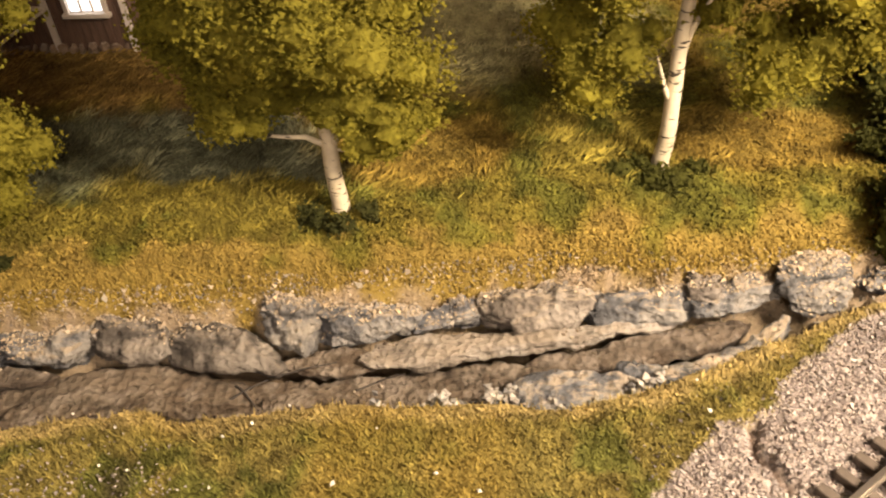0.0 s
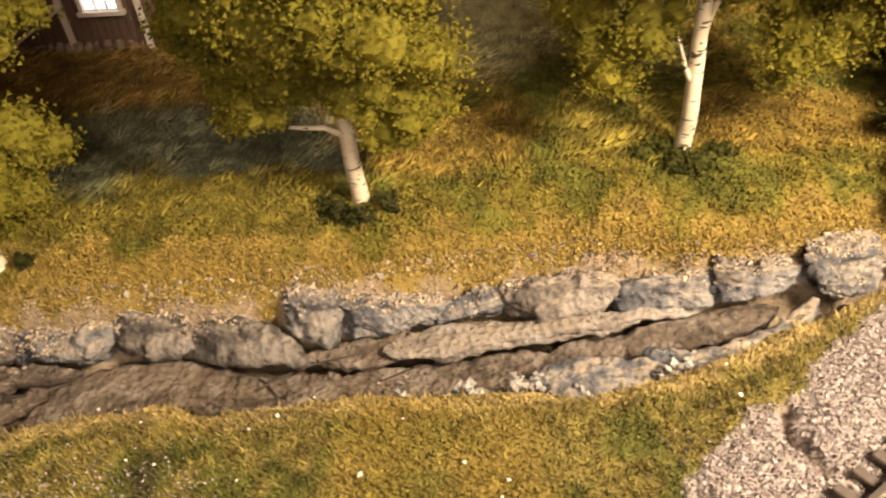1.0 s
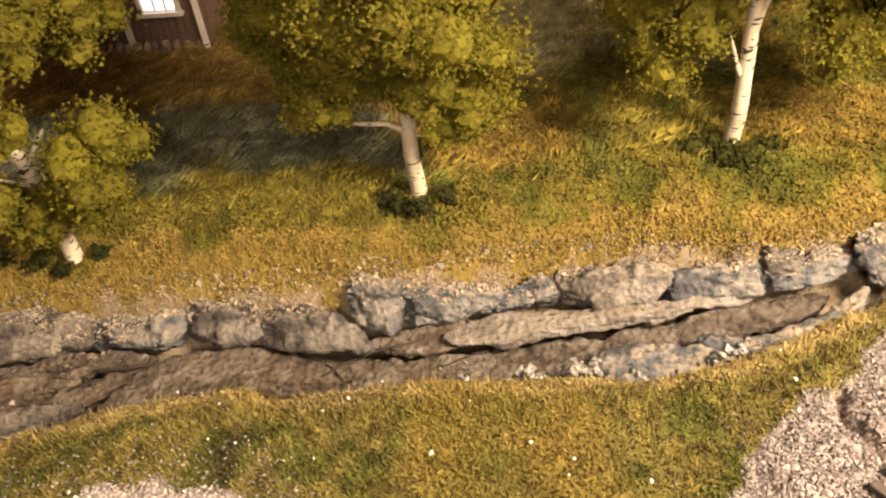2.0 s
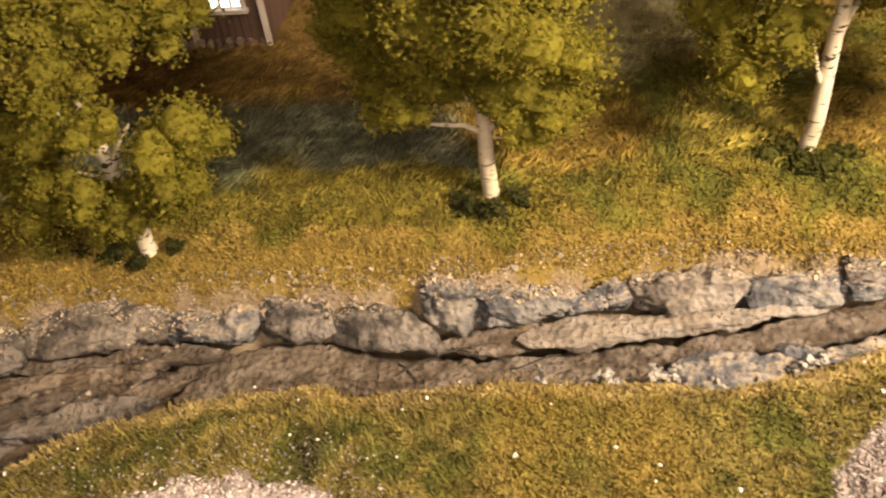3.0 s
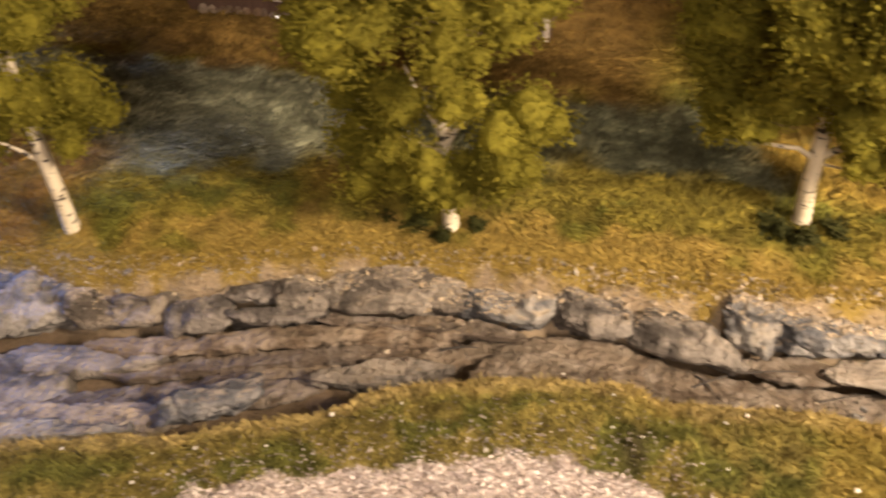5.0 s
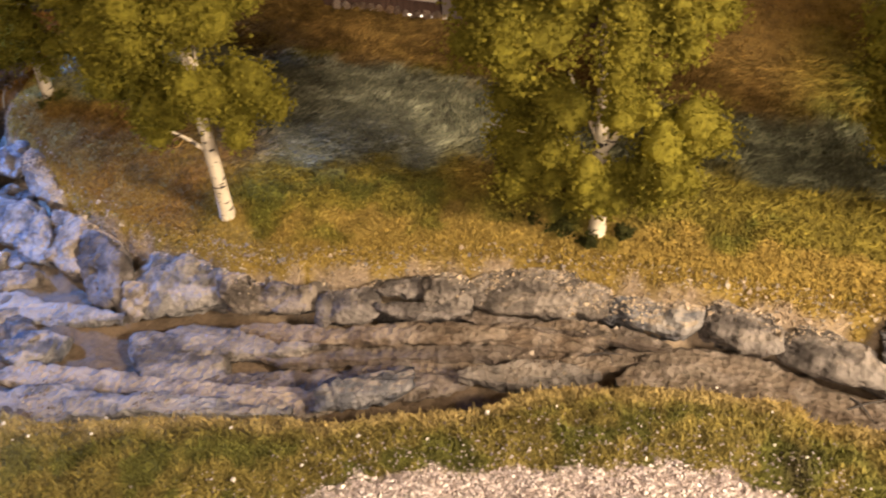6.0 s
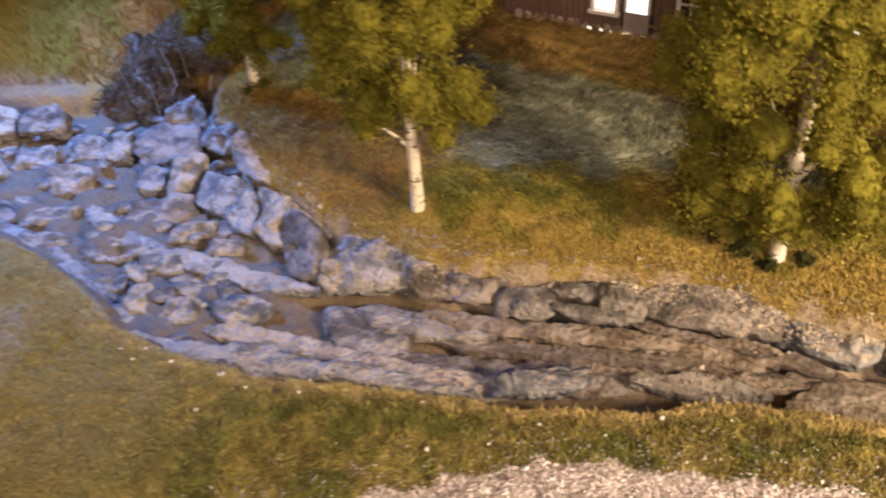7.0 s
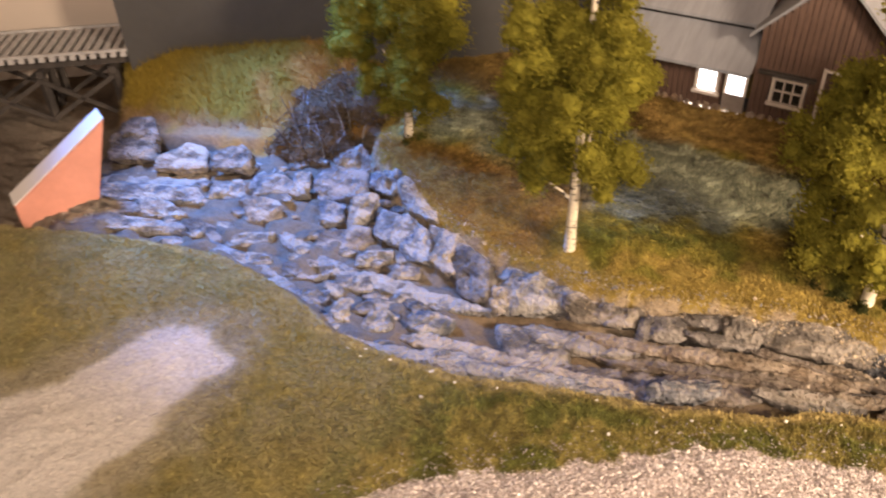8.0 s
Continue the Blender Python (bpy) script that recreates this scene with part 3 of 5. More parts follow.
def lay_gravel():
    x, y, r = strewn(260000, -5.0, 3.0, -1.2, 2.9, 51)
    g = gravel_depth(x, y)
    keep = on_near_bank(x, y) & (g > -0.02) & (g < np.where(x > 0, 0.8, 0.42)) & (-signed(x, y, STREAM) > 0.1) & ((x > 0.4) | (x < -0.7))
    loose = on_near_bank(x, y) & (g > -0.3) & (g <= 0) & (r.random(len(x)) < np.where((x < -0.8) & (g > -0.18), 0.14, 0.04)) & (-signed(x, y, STREAM) > 0.12)
    keep |= loose
    keep &= far_from(x, y, GULLY) > 0.022
    n = keep.sum()
    tone = np.array([(0.335, 0.285, 0.27), (0.41, 0.355, 0.34), (0.27, 0.23, 0.22), (0.52, 0.475, 0.46)])[r.integers(0, 4, n)]
    tone = tone * (np.where(x[keep] < 0, 1.3, 0.72) * np.where(loose[keep], 0.62, 1.0))[:, None]
    scatter("track_ballast", x[keep], y[keep], r.uniform(0.005, 0.0115, n) * np.where(loose[keep], 0.7, 1.0), np.where(loose[keep], 0.012, 0.004), GRAVEL, "pinkish grey crushed stone ballast", "gravel", 52, tone)
    x, y, r = strewn(16000, -8.0, -6.0, -2.0, 0.1, 53)
    keep = signed(x, y, LANE) > -0.04
    scatter("lane_gravel", x[keep], y[keep], r.uniform(0.003, 0.007, keep.sum()), 0.002, GRAVEL, "fine pale gravel of a lane", "gravel", 54)
    x, y, r = strewn(80000, -8.0, 2.6, 1.6, 3.2, 55)
    sd = signed(x, y, STREAM)
    keep = ~on_near_bank(x, y) & (sd < 0.07) & (sd > -0.15) & (r.random(len(x)) < 0.55 + 0.4 * vnoise(flat3(x, y, 4), 9))
    n = keep.sum()
    tone = np.array([(0.36, 0.29, 0.21), (0.27, 0.24, 0.20), (0.43, 0.36, 0.27), (0.20, 0.18, 0.16)])[r.integers(0, 4, n)]
    scatter("bank_rubble", x[keep], y[keep], r.uniform(0.004, 0.010, n) * np.where(r.random(n) < 0.06, 2.4, 1), 0.004, GRAVEL, "sandy rubble along the top of the stone bank", "gravel", 56, tone)
    x, y, r = strewn(3600, -0.3, 1.05, 2.1, 2.36, 57)
    keep = np.abs(y - np.interp(x, [-0.3, 0.6, 1.05], [2.15, 2.20, 2.26])) < 0.05 * (1 + vnoise(flat3(x, y, 7), 4))
    n = keep.sum()
    tone = np.array([(0.33, 0.31, 0.28), (0.22, 0.215, 0.21), (0.46, 0.43, 0.39)])[r.integers(0, 3, n)]
    scatter("bed_rubble", x[keep], y[keep], r.uniform(0.008, 0.026, n), np.abs(r.normal(0, 0.035, n)) + 0.07, GRAVEL, "grey broken rubble heaped in the stream bed", "gravel", 58, tone)
    x, y, r = strewn(150, -5.6, 2.0, 0.2, 2.4, 59)
    keep = on_near_bank(x, y) & (gravel_depth(x, y) < 0)
    n = keep.sum()
    scatter("stray_chips", x[keep], y[keep], r.uniform(0.007, 0.013, n), 0.03, GRAVEL, "stray white stone chips in the turf", "gravel", 60, np.tile((0.8, 0.76, 0.68), (n, 1)))


lay_gravel()


# ---- stones ----
def ball(level):
    bm = bmesh.new()
    bmesh.ops.create_icosphere(bm, subdivisions=level, radius=1.0)
    bm.verts.ensure_lookup_table()
    verts, faces = np.array([v.co[:] for v in bm.verts]), np.array([[v.index for v in f.verts] for f in bm.faces])
    bm.free()
    return verts, faces


BALLS = {n: ball(n) for n in (2, 3, 4, 5)}


def stone_points(sx, sy, sz, seed, level=5, blocky=3.2, rough=1.0, cuts=(0.66, 1.08)):
    """A weathered, faceted stone with these half sizes."""
    r = rng(seed)
    p, faces = BALLS[level]
    p = p / (np.abs(p) ** blocky).sum(1, keepdims=True) ** (1 / blocky)
    for _ in range(16):
        n = r.normal(size=3)
        n /= np.linalg.norm(n)
        over = np.maximum(0, p @ n - r.uniform(*cuts))
        p = p - n * (over * 0.97)[:, None]
    size = np.array([sx, sy, sz])
    q = p * size
    out = q / np.linalg.norm(q, axis=1, keepdims=True)
    lump = fbm(q * 7 + seed, seed, 3) * 0.014 + np.maximum(np.abs(fbm(q * 10 + seed, seed + 3, 2)), 0.08) * -0.026 + fbm(q * 36, seed + 5, 2) * 0.009
    if level > 3:
        for scale, deep in ((4.5, 0.017), (12.0, 0.006)):
            own, edge = chips(q * (1, 1, 1.15) * scale + seed * 3.7 + 0.25 * fbm(q * 9, seed, 2)[:, None], seed)
            lump = lump + deep * (0.6 * own - np.exp(-edge * 13))
    return q + out * (lump * rough * min(1.0, sz / 0.10))[:, None], faces


def stone(x, y, z, sx, sy, sz, turn, seed, mat, label, group, name="rock", tilt=0.0, level=5, blocky=3.2, cuts=(0.66, 1.08)):
    verts, faces = stone_points(sx, sy, sz, seed, level, blocky, 1.0, cuts)
    ob = piece(name, mesh_of(name, verts, faces, True), mat, at=(x, y, z))
    ob.rotation_euler = (radians(tilt), 0, radians(turn))
    return tagged(ob, label, "rock", group)


def block_points(corners, low, high, seed, thick, level=5, deepen=0.0, cuts=(0.86, 1.25)):
    """A quarried block under a sloping four-cornered face, front edge low and back edge high."""
    r = rng(seed)
    p, faces = BALLS[level]
    p = p / (np.abs(p) ** 7).sum(1, keepdims=True) ** (1 / 7)
    for _ in range(12):
        n = r.normal(size=3) * (1, 1, 0.8)
        n /= np.linalg.norm(n)
        over = np.maximum(0, p @ n - r.uniform(*cuts))
        p = p - n * (over * 0.95)[:, None]
    c = np.array(corners, float)
    c = np.c_[c.mean(0) + (c - c.mean(0)) * (1.10, 1.08), (low, low, high, high)]
    c[2:] += (c[1::-1] - c[2:]) * -deepen
    a, b, w = (p[:, :1] + 1) / 2, (p[:, 1:2] + 1) / 2, p[:, 2:]
    q = (c[0] * (1 - a) + c[1] * a) * (1 - b) + (c[3] * (1 - a) + c[2] * a) * b
    along, up = (c[1] - c[0] + c[2] - c[3]) / 2, (c[3] - c[0] + c[2] - c[1]) / 2
    face = np.cross(along, up)
    face /= np.linalg.norm(face)
    q = q + face * ((w - 1) * thick + 0.028)
    out = p[:, :1] ** 3 * along / np.linalg.norm(along) + p[:, 1:2] ** 3 * up / np.linalg.norm(up) + w ** 3 * face
    out /= np.linalg.norm(out, axis=1, keepdims=True) + 1e-6
    lump = fbm(q * 5 + seed, seed, 3) * 0.010 + fbm(q * 30, seed + 5, 2) * 0.005
    for scale, deep in ((3.0, 0.028), (8.0, 0.014)):
        own, edge = chips(q * scale + seed * 3.7 + 0.3 * fbm(q * 6, seed, 2)[:, None], seed)
        lump = lump + deep * (0.7 * own - 0.7 * np.exp(-edge * 15))
    return q + out * lump[:, None] * min(1.0, thick / 0.09), faces


BANK_ROCKS = []


def block(name, corners, low, high, seed, mat, label, group, thick, level=5, deepen=0.0):
    verts, faces = block_points(corners, low, high, seed, thick, level, deepen)
    if name == "rock":
        BANK_ROCKS.append((verts, faces))
    mid = verts.mean(0)
    return tagged(piece(name, mesh_of(name, verts - mid, faces, True), mat, at=mid), label, "rock", group)


def bank_stone(fl, fr, br, bl, low, high, seed, mat, label):
    """A stone of the far bank, by the corners of its face."""
    label = label if len(label.split()) > 3 else label + " in the stream's bank"
    return block("rock", (fl, fr, br, bl), low, high, seed, mat, label, "stones lining the far bank", 0.11, 5, 0.14 if fl[0] > -3.2 else 0.0)


bank_stone((2.14, 2.83), (2.36, 2.81), (2.37, 2.91), (2.16, 2.90), 0.44, 0.54, 100, GREY_STONE, "grey stone half buried at the stream's end")
bank_stone((1.77, 2.66), (2.03, 2.71), (2.05, 2.81), (1.69, 2.67), 0.4, 0.64, 101, GREY_STONE, "large faceted grey boulder closing the stream")
bank_stone((1.26, 2.61), (1.71, 2.76), (1.74, 2.84), (1.26, 2.63), 0.42, 0.55, 102, GREY_STONE, "long grey stone with a notched top")
bank_stone((1.18, 2.68), (1.41, 2.65), (1.39, 2.76), (1.22, 2.80), 0.57, 0.6, 103, TAN_STONE, "flat tan stone lying on the rubble")
bank_stone((0.75, 2.57), (1.25, 2.63), (1.24, 2.74), (0.75, 2.75), 0.42, 0.53, 104, GREY_STONE, "crumbling grey stone with a ragged top")
bank_stone((0.22, 2.57), (0.74, 2.62), (0.75, 2.76), (0.19, 2.71), 0.4, 0.54, 105, TAN_STONE, "long squared tan stone with a sandy top")
bank_stone((-0.14, 2.56), (0.22, 2.61), (0.20, 2.73), (-0.11, 2.63), 0.38, 0.5, 106, GREY_STONE, "flat-fronted grey stone with a vertical crack")
bank_stone((-0.62, 2.47), (-0.15, 2.57), (-0.15, 2.65), (-0.65, 2.63), 0.36, 0.5, 107, GREY_STONE, "lumpy grey stone with a sandy top")
bank_stone((-0.87, 2.52), (-0.66, 2.42), (-0.64, 2.60), (-0.95, 2.63), 0.34, 0.54, 108, GREY_STONE, "upright blue-grey stone")
bank_stone((-1.38, 2.39), (-0.82, 2.33), (-0.84, 2.46), (-1.40, 2.56), 0.345, 0.47, 109, BROWN_STONE, "long grey-brown stone with a chipped lower edge")
bank_stone((-1.81, 2.40), (-1.36, 2.38), (-1.40, 2.55), (-1.79, 2.54), 0.36, 0.48, 110, BROWN_STONE, "squared brown-grey stone")
bank_stone((-2.28, 2.36), (-1.80, 2.36), (-1.80, 2.54), (-2.30, 2.48), 0.37, 0.49, 111, GREY_STONE, "long grey stone with a dark undercut")
bank_stone((-3.04, 2.17), (-2.31, 2.36), (-2.34, 2.53), (-3.08, 2.35), 0.39, 0.52, 112, BROWN_STONE, "long bulging brown-grey stone")
bank_stone((-3.28, 2.08), (-3.03, 2.15), (-3.09, 2.34), (-3.34, 2.20), 0.44, 0.54, 113, BROWN_STONE, "small squared brown stone")
bank_stone((-3.57, 2.01), (-3.31, 2.14), (-3.33, 2.23), (-3.62, 2.07), 0.44, 0.54, 114, BROWN_STONE, "small brown stone")
bank_stone((-3.54, 1.94), (-3.05, 2.12), (-3.08, 2.20), (-3.56, 2.02), 0.36, 0.43, 115, BROWN_STONE, "low brown stone under two others")
bank_stone((-3.84, 1.78), (-3.55, 1.95), (-3.60, 2.08), (-3.88, 1.93), 0.36, 0.5, 116, BROWN_STONE, "rounded brown-grey stone")
bank_stone((-4.44, 1.68), (-3.90, 1.86), (-3.88, 1.97), (-4.50, 1.84), 0.33, 0.52, 117, BROWN_STONE, "long brown-grey stone with a pale top")
bank_stone((-4.92, 1.51), (-4.47, 1.81), (-4.53, 1.92), (-5.22, 1.83), 0.32, 0.55, 118, PALE_STONE, "large pale grey boulder at the bend")
bank_stone((-5.01, 1.46), (-4.85, 1.58), (-4.94, 1.70), (-5.09, 1.60), 0.33, 0.48, 119, TAN_STONE, "small upright tan stone")
bank_stone((-5.47, 1.57), (-5.06, 1.48), (-5.19, 1.78), (-5.64, 1.92), 0.34, 0.56, 120, BROWN_STONE, "tall brown-grey stone at the bend")
bank_stone((-5.90, 1.73), (-5.46, 1.59), (-5.57, 1.93), (-5.99, 2.00), 0.38, 0.58, 121, TAN_STONE, "tan stone with a sandy top at the bend")
bank_stone((-6.30, 1.75), (-5.74, 1.59), (-5.85, 1.86), (-6.37, 2.12), 0.36, 0.54, 122, GREY_STONE, "sloping grey stone at the bend")
bank_stone((-6.62, 2.31), (-6.14, 2.08), (-5.96, 2.03), (-6.67, 2.48), 0.48, 0.62, 123, TAN_STONE, "narrow tan stone on the rim of the bend")
bank_stone((-6.98, 2.35), (-6.60, 2.32), (-6.70, 2.52), (-7.02, 2.51), 0.44, 0.6, 124, GREY_STONE, "dark grey stone in the corner of the gully")

POOL = "boulders in the pool"


def pool_stone(fl, fr, br, bl, low, high, seed, mat, label):
    label = label if len(label.split()) > 3 else label + " in the pool"
    return block("boulder", (fl, fr, br, bl), low, high, seed, mat, label, POOL, 0.075, 4)


pool_stone((-7.71, 1.35), (-7.41, 1.51), (-7.55, 1.72), (-7.87, 1.54), 0.34, 0.48, 200, TAN_STONE, "rounded boulder with a brown face and pale top")
pool_stone((-6.82, 1.35), (-6.41, 1.70), (-6.55, 1.85), (-6.97, 1.55), 0.3, 0.4, 201, TAN_STONE, "flat slab with a dark brown face")
pool_stone((-6.36, 1.38), (-6.10, 1.56), (-6.15, 1.69), (-6.39, 1.48), 0.32, 0.42, 202, PALE_STONE, "low grey boulder")
pool_stone((-6.75, 1.73), (-6.60, 1.95), (-6.68, 2.17), (-6.90, 2.04), 0.4, 0.56, 203, PALE_STONE, "pale blue-grey boulder")
pool_stone((-6.47, 1.77), (-6.00, 1.75), (-6.01, 1.90), (-6.55, 2.09), 0.38, 0.56, 204, PALE_STONE, "broad smooth grey boulder")
pool_stone((-7.38, 2.29), (-7.02, 2.50), (-7.29, 2.74), (-7.32, 2.42), 0.50, 0.70, 205, PALE_STONE, "pale peaked boulder in the mouth of the gully")
pool_stone((-7.31, 1.92), (-6.90, 2.17), (-7.05, 2.47), (-7.46, 2.24), 0.42, 0.56, 206, PALE_STONE, "pale sloping boulder below the gully")
pool_stone((-9.25, 0.82), (-8.28, 1.37), (-8.57, 1.47), (-9.39, 1.02), 0.36, 0.44, 207, GREY_STONE, "long dark flat slab")
pool_stone((-8.35, 1.45), (-7.98, 1.62), (-8.16, 1.79), (-8.41, 1.66), 0.36, 0.44, 208, PALE_STONE, "flat grey slab")
pool_stone((-8.13, 1.73), (-7.43, 1.94), (-7.54, 2.00), (-8.08, 1.98), 0.36, 0.5, 209, PALE_STONE, "wedge-shaped pale slab")
pool_stone((-7.65, 1.94), (-7.45, 2.01), (-7.53, 2.16), (-7.73, 2.09), 0.42, 0.54, 210, PALE_STONE, "small round boulder")
pool_stone((-8.57, 1.69), (-8.18, 1.92), (-8.35, 2.13), (-8.69, 1.92), 0.46, 0.62, 211, BROWN_STONE, "round tan boulder with a pale top")
pool_stone((-9.74, 1.31), (-9.23, 1.56), (-9.49, 1.80), (-9.94, 1.57), 0.46, 0.6, 212, BROWN_STONE, "brown boulder under the mound")
pool_stone((-9.78, 1.56), (-9.37, 1.74), (-9.60, 1.92), (-9.94, 1.78), 0.58, 0.7, 213, BROWN_STONE, "grey boulder with a pale top")
pool_stone((-9.08, 1.43), (-8.60, 1.72), (-8.83, 1.94), (-9.20, 1.66), 0.46, 0.6, 214, TAN_STONE, "tan boulder under the mound")
pool_stone((-8.14, 0.90), (-7.65, 0.96), (-7.83, 1.14), (-8.18, 1.04), 0.31, 0.38, 215, BROWN_STONE, "dark brown slab")
pool_stone((-7.61, 0.96), (-7.25, 1.19), (-7.32, 1.35), (-7.64, 1.11), 0.31, 0.38, 216, PALE_STONE, "flat grey boulder")
pool_stone((-7.40, 0.77), (-7.00, 0.92), (-7.11, 1.06), (-7.48, 0.88), 0.31, 0.37, 217, PALE_STONE, "low grey slab near the rim")
pool_stone((-6.81, 0.91), (-6.48, 1.11), (-6.50, 1.28), (-6.93, 1.07), 0.31, 0.38, 218, PALE_STONE, "pale flat slab")
pool_stone((-6.45, 0.74), (-6.21, 0.83), (-6.29, 1.00), (-6.54, 0.85), 0.31, 0.38, 219, PALE_STONE, "small pale boulder near the rim")
pool_stone((-6.10, 0.74), (-5.88, 0.79), (-6.00, 0.99), (-6.18, 0.88), 0.31, 0.39, 220, PALE_STONE, "pale boulder near the rim")
pool_stone((-5.78, 0.77), (-5.58, 0.90), (-5.65, 1.01), (-5.85, 0.92), 0.31, 0.39, 221, GREY_STONE, "dark grey boulder near the rim")
pool_stone((-5.46, 0.88), (-5.13, 1.06), (-5.21, 1.27), (-5.54, 1.07), 0.31, 0.4, 222, GREY_STONE, "rounded grey boulder near the rim")
pool_stone((-6.05, 1.07), (-5.59, 1.25), (-5.76, 1.39), (-6.11, 1.22), 0.29, 0.33, 223, BROWN_STONE, "flat brown slab in the bed")
pool_stone((-4.72, 1.09), (-4.15, 1.29), (-4.33, 1.58), (-4.88, 1.42), 0.25, 0.31, 224, BROWN_STONE, "broad flat brown slab with a pale edge")
pool_stone((-5.99, 1.37), (-5.74, 1.52), (-5.78, 1.62), (-6.04, 1.50), 0.32, 0.4, 225, TAN_STONE, "small tan boulder")
pool_stone((-9.25, 0.31), (-8.01, 0.89), (-8.29, 0.97), (-9.32, 0.50), 0.36, 0.41, 226, PALE_STONE, "pale flat slab along the rim")
pool_stone((-9.44, 0.38), (-8.64, 0.83), (-8.83, 1.00), (-9.46, 0.55), 0.38, 0.43, 227, BROWN_STONE, "brown flat slab beside the foam")
pool_stone((-8.70, 0.84), (-8.24, 1.08), (-8.34, 1.21), (-8.80, 1.00), 0.34, 0.4, 228, TAN_STONE, "brown flat stone of the bed")
pool_stone((-7.09, 1.70), (-6.84, 1.78), (-6.98, 2.01), (-7.22, 1.90), 0.36, 0.42, 229, PALE_STONE, "grey boulder among others")
pool_stone((-6.32, 1.03), (-6.00, 1.18), (-6.07, 1.31), (-6.38, 1.16), 0.31, 0.37, 230, GREY_STONE, "dark grey stone in the bed")


def pool_fill():
    """Small stones between the slabs of the pool."""
    r = rng(290)
    shapes = [mesh_of("boulder", *stone_points(1.0 * k, 0.62 * k, 0.42 * k, 280 + n, 3, 4.0, 1.0, (0.62, 1.0)), True) for n, k in enumerate((0.06, 0.09, 0.12, 0.15, 0.10, 0.08))]
    made = 0
    while made < 90:
        x, y = r.uniform(-9.9, -5.0), r.uniform(0.5, 2.9)
        deep = float(signed(np.array([x]), np.array([y]), STREAM)[0])
        if deep < 0.10 or (x > -5.6 and y > 1.35):
            continue
        z = float(height(np.array([x]), np.array([y]))[0])
        ob = piece("boulder", shapes[made % 6], (GREY_STONE, PALE_STONE, BROWN_STONE, PALE_STONE, PALE_STONE, TAN_STONE)[made % 6], at=(x, y, z + r.uniform(0.0, 0.03)))
        ob.rotation_euler = (r.uniform(-0.2, 0.2), r.uniform(-0.2, 0.2), r.normal(0.4, 0.5))
        tagged(ob, "small grey stone between the pool slabs", "rock", POOL)
        made += 1


pool_fill()
block("boulder", ((0.24, 2.10), (0.98, 2.20), (0.94, 2.34), (0.40, 2.30)), 0.33, 0.38, 273, GREY_STONE, "crumbled pale grey rubble stone in the bed", "boulders in the stream", 0.10)
block("boulder", ((-3.55, 1.24), (-3.13, 1.48), (-3.20, 1.62), (-3.54, 1.36)), 0.35, 0.45, 270, GREY_STONE, "grey squared boulder lying at the near bank", "boulders in the stream", 0.10)
stone(0.98, 2.34, 0.33, 0.13, 0.09, 0.10, 5, 271, GREY_STONE, "rounded grey stone beside a rubble heap", "boulders in the stream", "boulder", 0, 4)
stone(0.28, 2.18, 0.30, 0.11, 0.07, 0.08, 0, 272, GREY_STONE, "small dark stone in the rubble", "boulders in the stream", "boulder", 0, 4)


# ---- ledges of the stream bed ----
LEDGES = []


def ledge(points, thick, seed, mat, label, tip=0.25):
    """A long layered slab along a line of (x, y, top, width)."""
    r = rng(seed)
    p = np.array(points, float)
    run = np.r_[0, np.cumsum(np.hypot(*np.diff(p[:, :2], axis=0).T))]
    n, m = max(24, int(run[-1] / 0.022)), 20
    s = np.linspace(0, run[-1], n)
    mid = np.stack([np.interp(s, run, p[:, k]) for k in range(3)], -1)
    width = np.interp(s, run, p[:, 3])
    way = np.gradient(mid[:, :2], axis=0)
    way /= np.linalg.norm(way, axis=1, keepdims=True) + 1e-9
    side = np.stack([-way[:, 1], way[:, 0]], -1)
    taper = np.minimum(1, np.minimum(s, run[-1] - s) / tip + 0.12) ** 0.6
    a = np.linspace(0, 2 * np.pi, m, endpoint=False)
    cu, cv = np.sign(np.cos(a)) * np.abs(np.cos(a)) ** 0.4, np.sign(np.sin(a)) * np.abs(np.sin(a)) ** 0.5
    half = width / 2 * taper * (1 + 0.10 * vnoise(np.c_[s * 4, 0 * s, 0 * s + seed], seed))
    tall = thick / 2 * taper ** 0.5 * (1 + 0.12 * vnoise(np.c_[s * 7, 0 * s + 3, 0 * s + seed], seed))
    off, up = half[:, None] * cu, tall[:, None] * cv
    x = mid[:, None, 0] + side[:, None, 0] * off
    y = mid[:, None, 1] + side[:, None, 1] * off
    z = mid[:, None, 2] - tall[:, None] + up
    q = np.stack([x, y, z], -1).reshape(-1, 3)
    along = np.c_[np.repeat(s, m) * 2.2, off.ravel() * 14, up.ravel() * 22]
    rough = fbm(along, seed, 4) * 0.024 + np.abs(fbm(q * 11, seed + 2, 3)) * -0.018 + fbm(q * 30, seed + 4, 2) * 0.007
    own, edge = chips(np.c_[np.repeat(s, m) * 3.5, off.ravel() * 9, up.ravel() * 16] + seed, seed)
    rough = 0.85 * rough + 0.011 * (0.6 * own - np.exp(-edge * 11))
    out = (side[:, None] * cu[None, :, None]).reshape(-1, 2)
    q[:, :2] += out * rough[:, None] * 1.1
    q[:, 2] += rough * np.tile(cv, n)
    i, j = np.meshgrid(np.arange(n - 1), np.arange(m), indexing="ij")
    a0, a1 = (i * m + j).ravel(), (i * m + (j + 1) % m).ravel()
    faces = np.c_[a0, a1, a1 + m, a0 + m]
    LEDGES.append((q, faces))
    me = mesh_of("ledge", q, faces, True)
    return tagged(piece("ledge", me, mat), label, "rock ledge", "ledges of the stream bed")


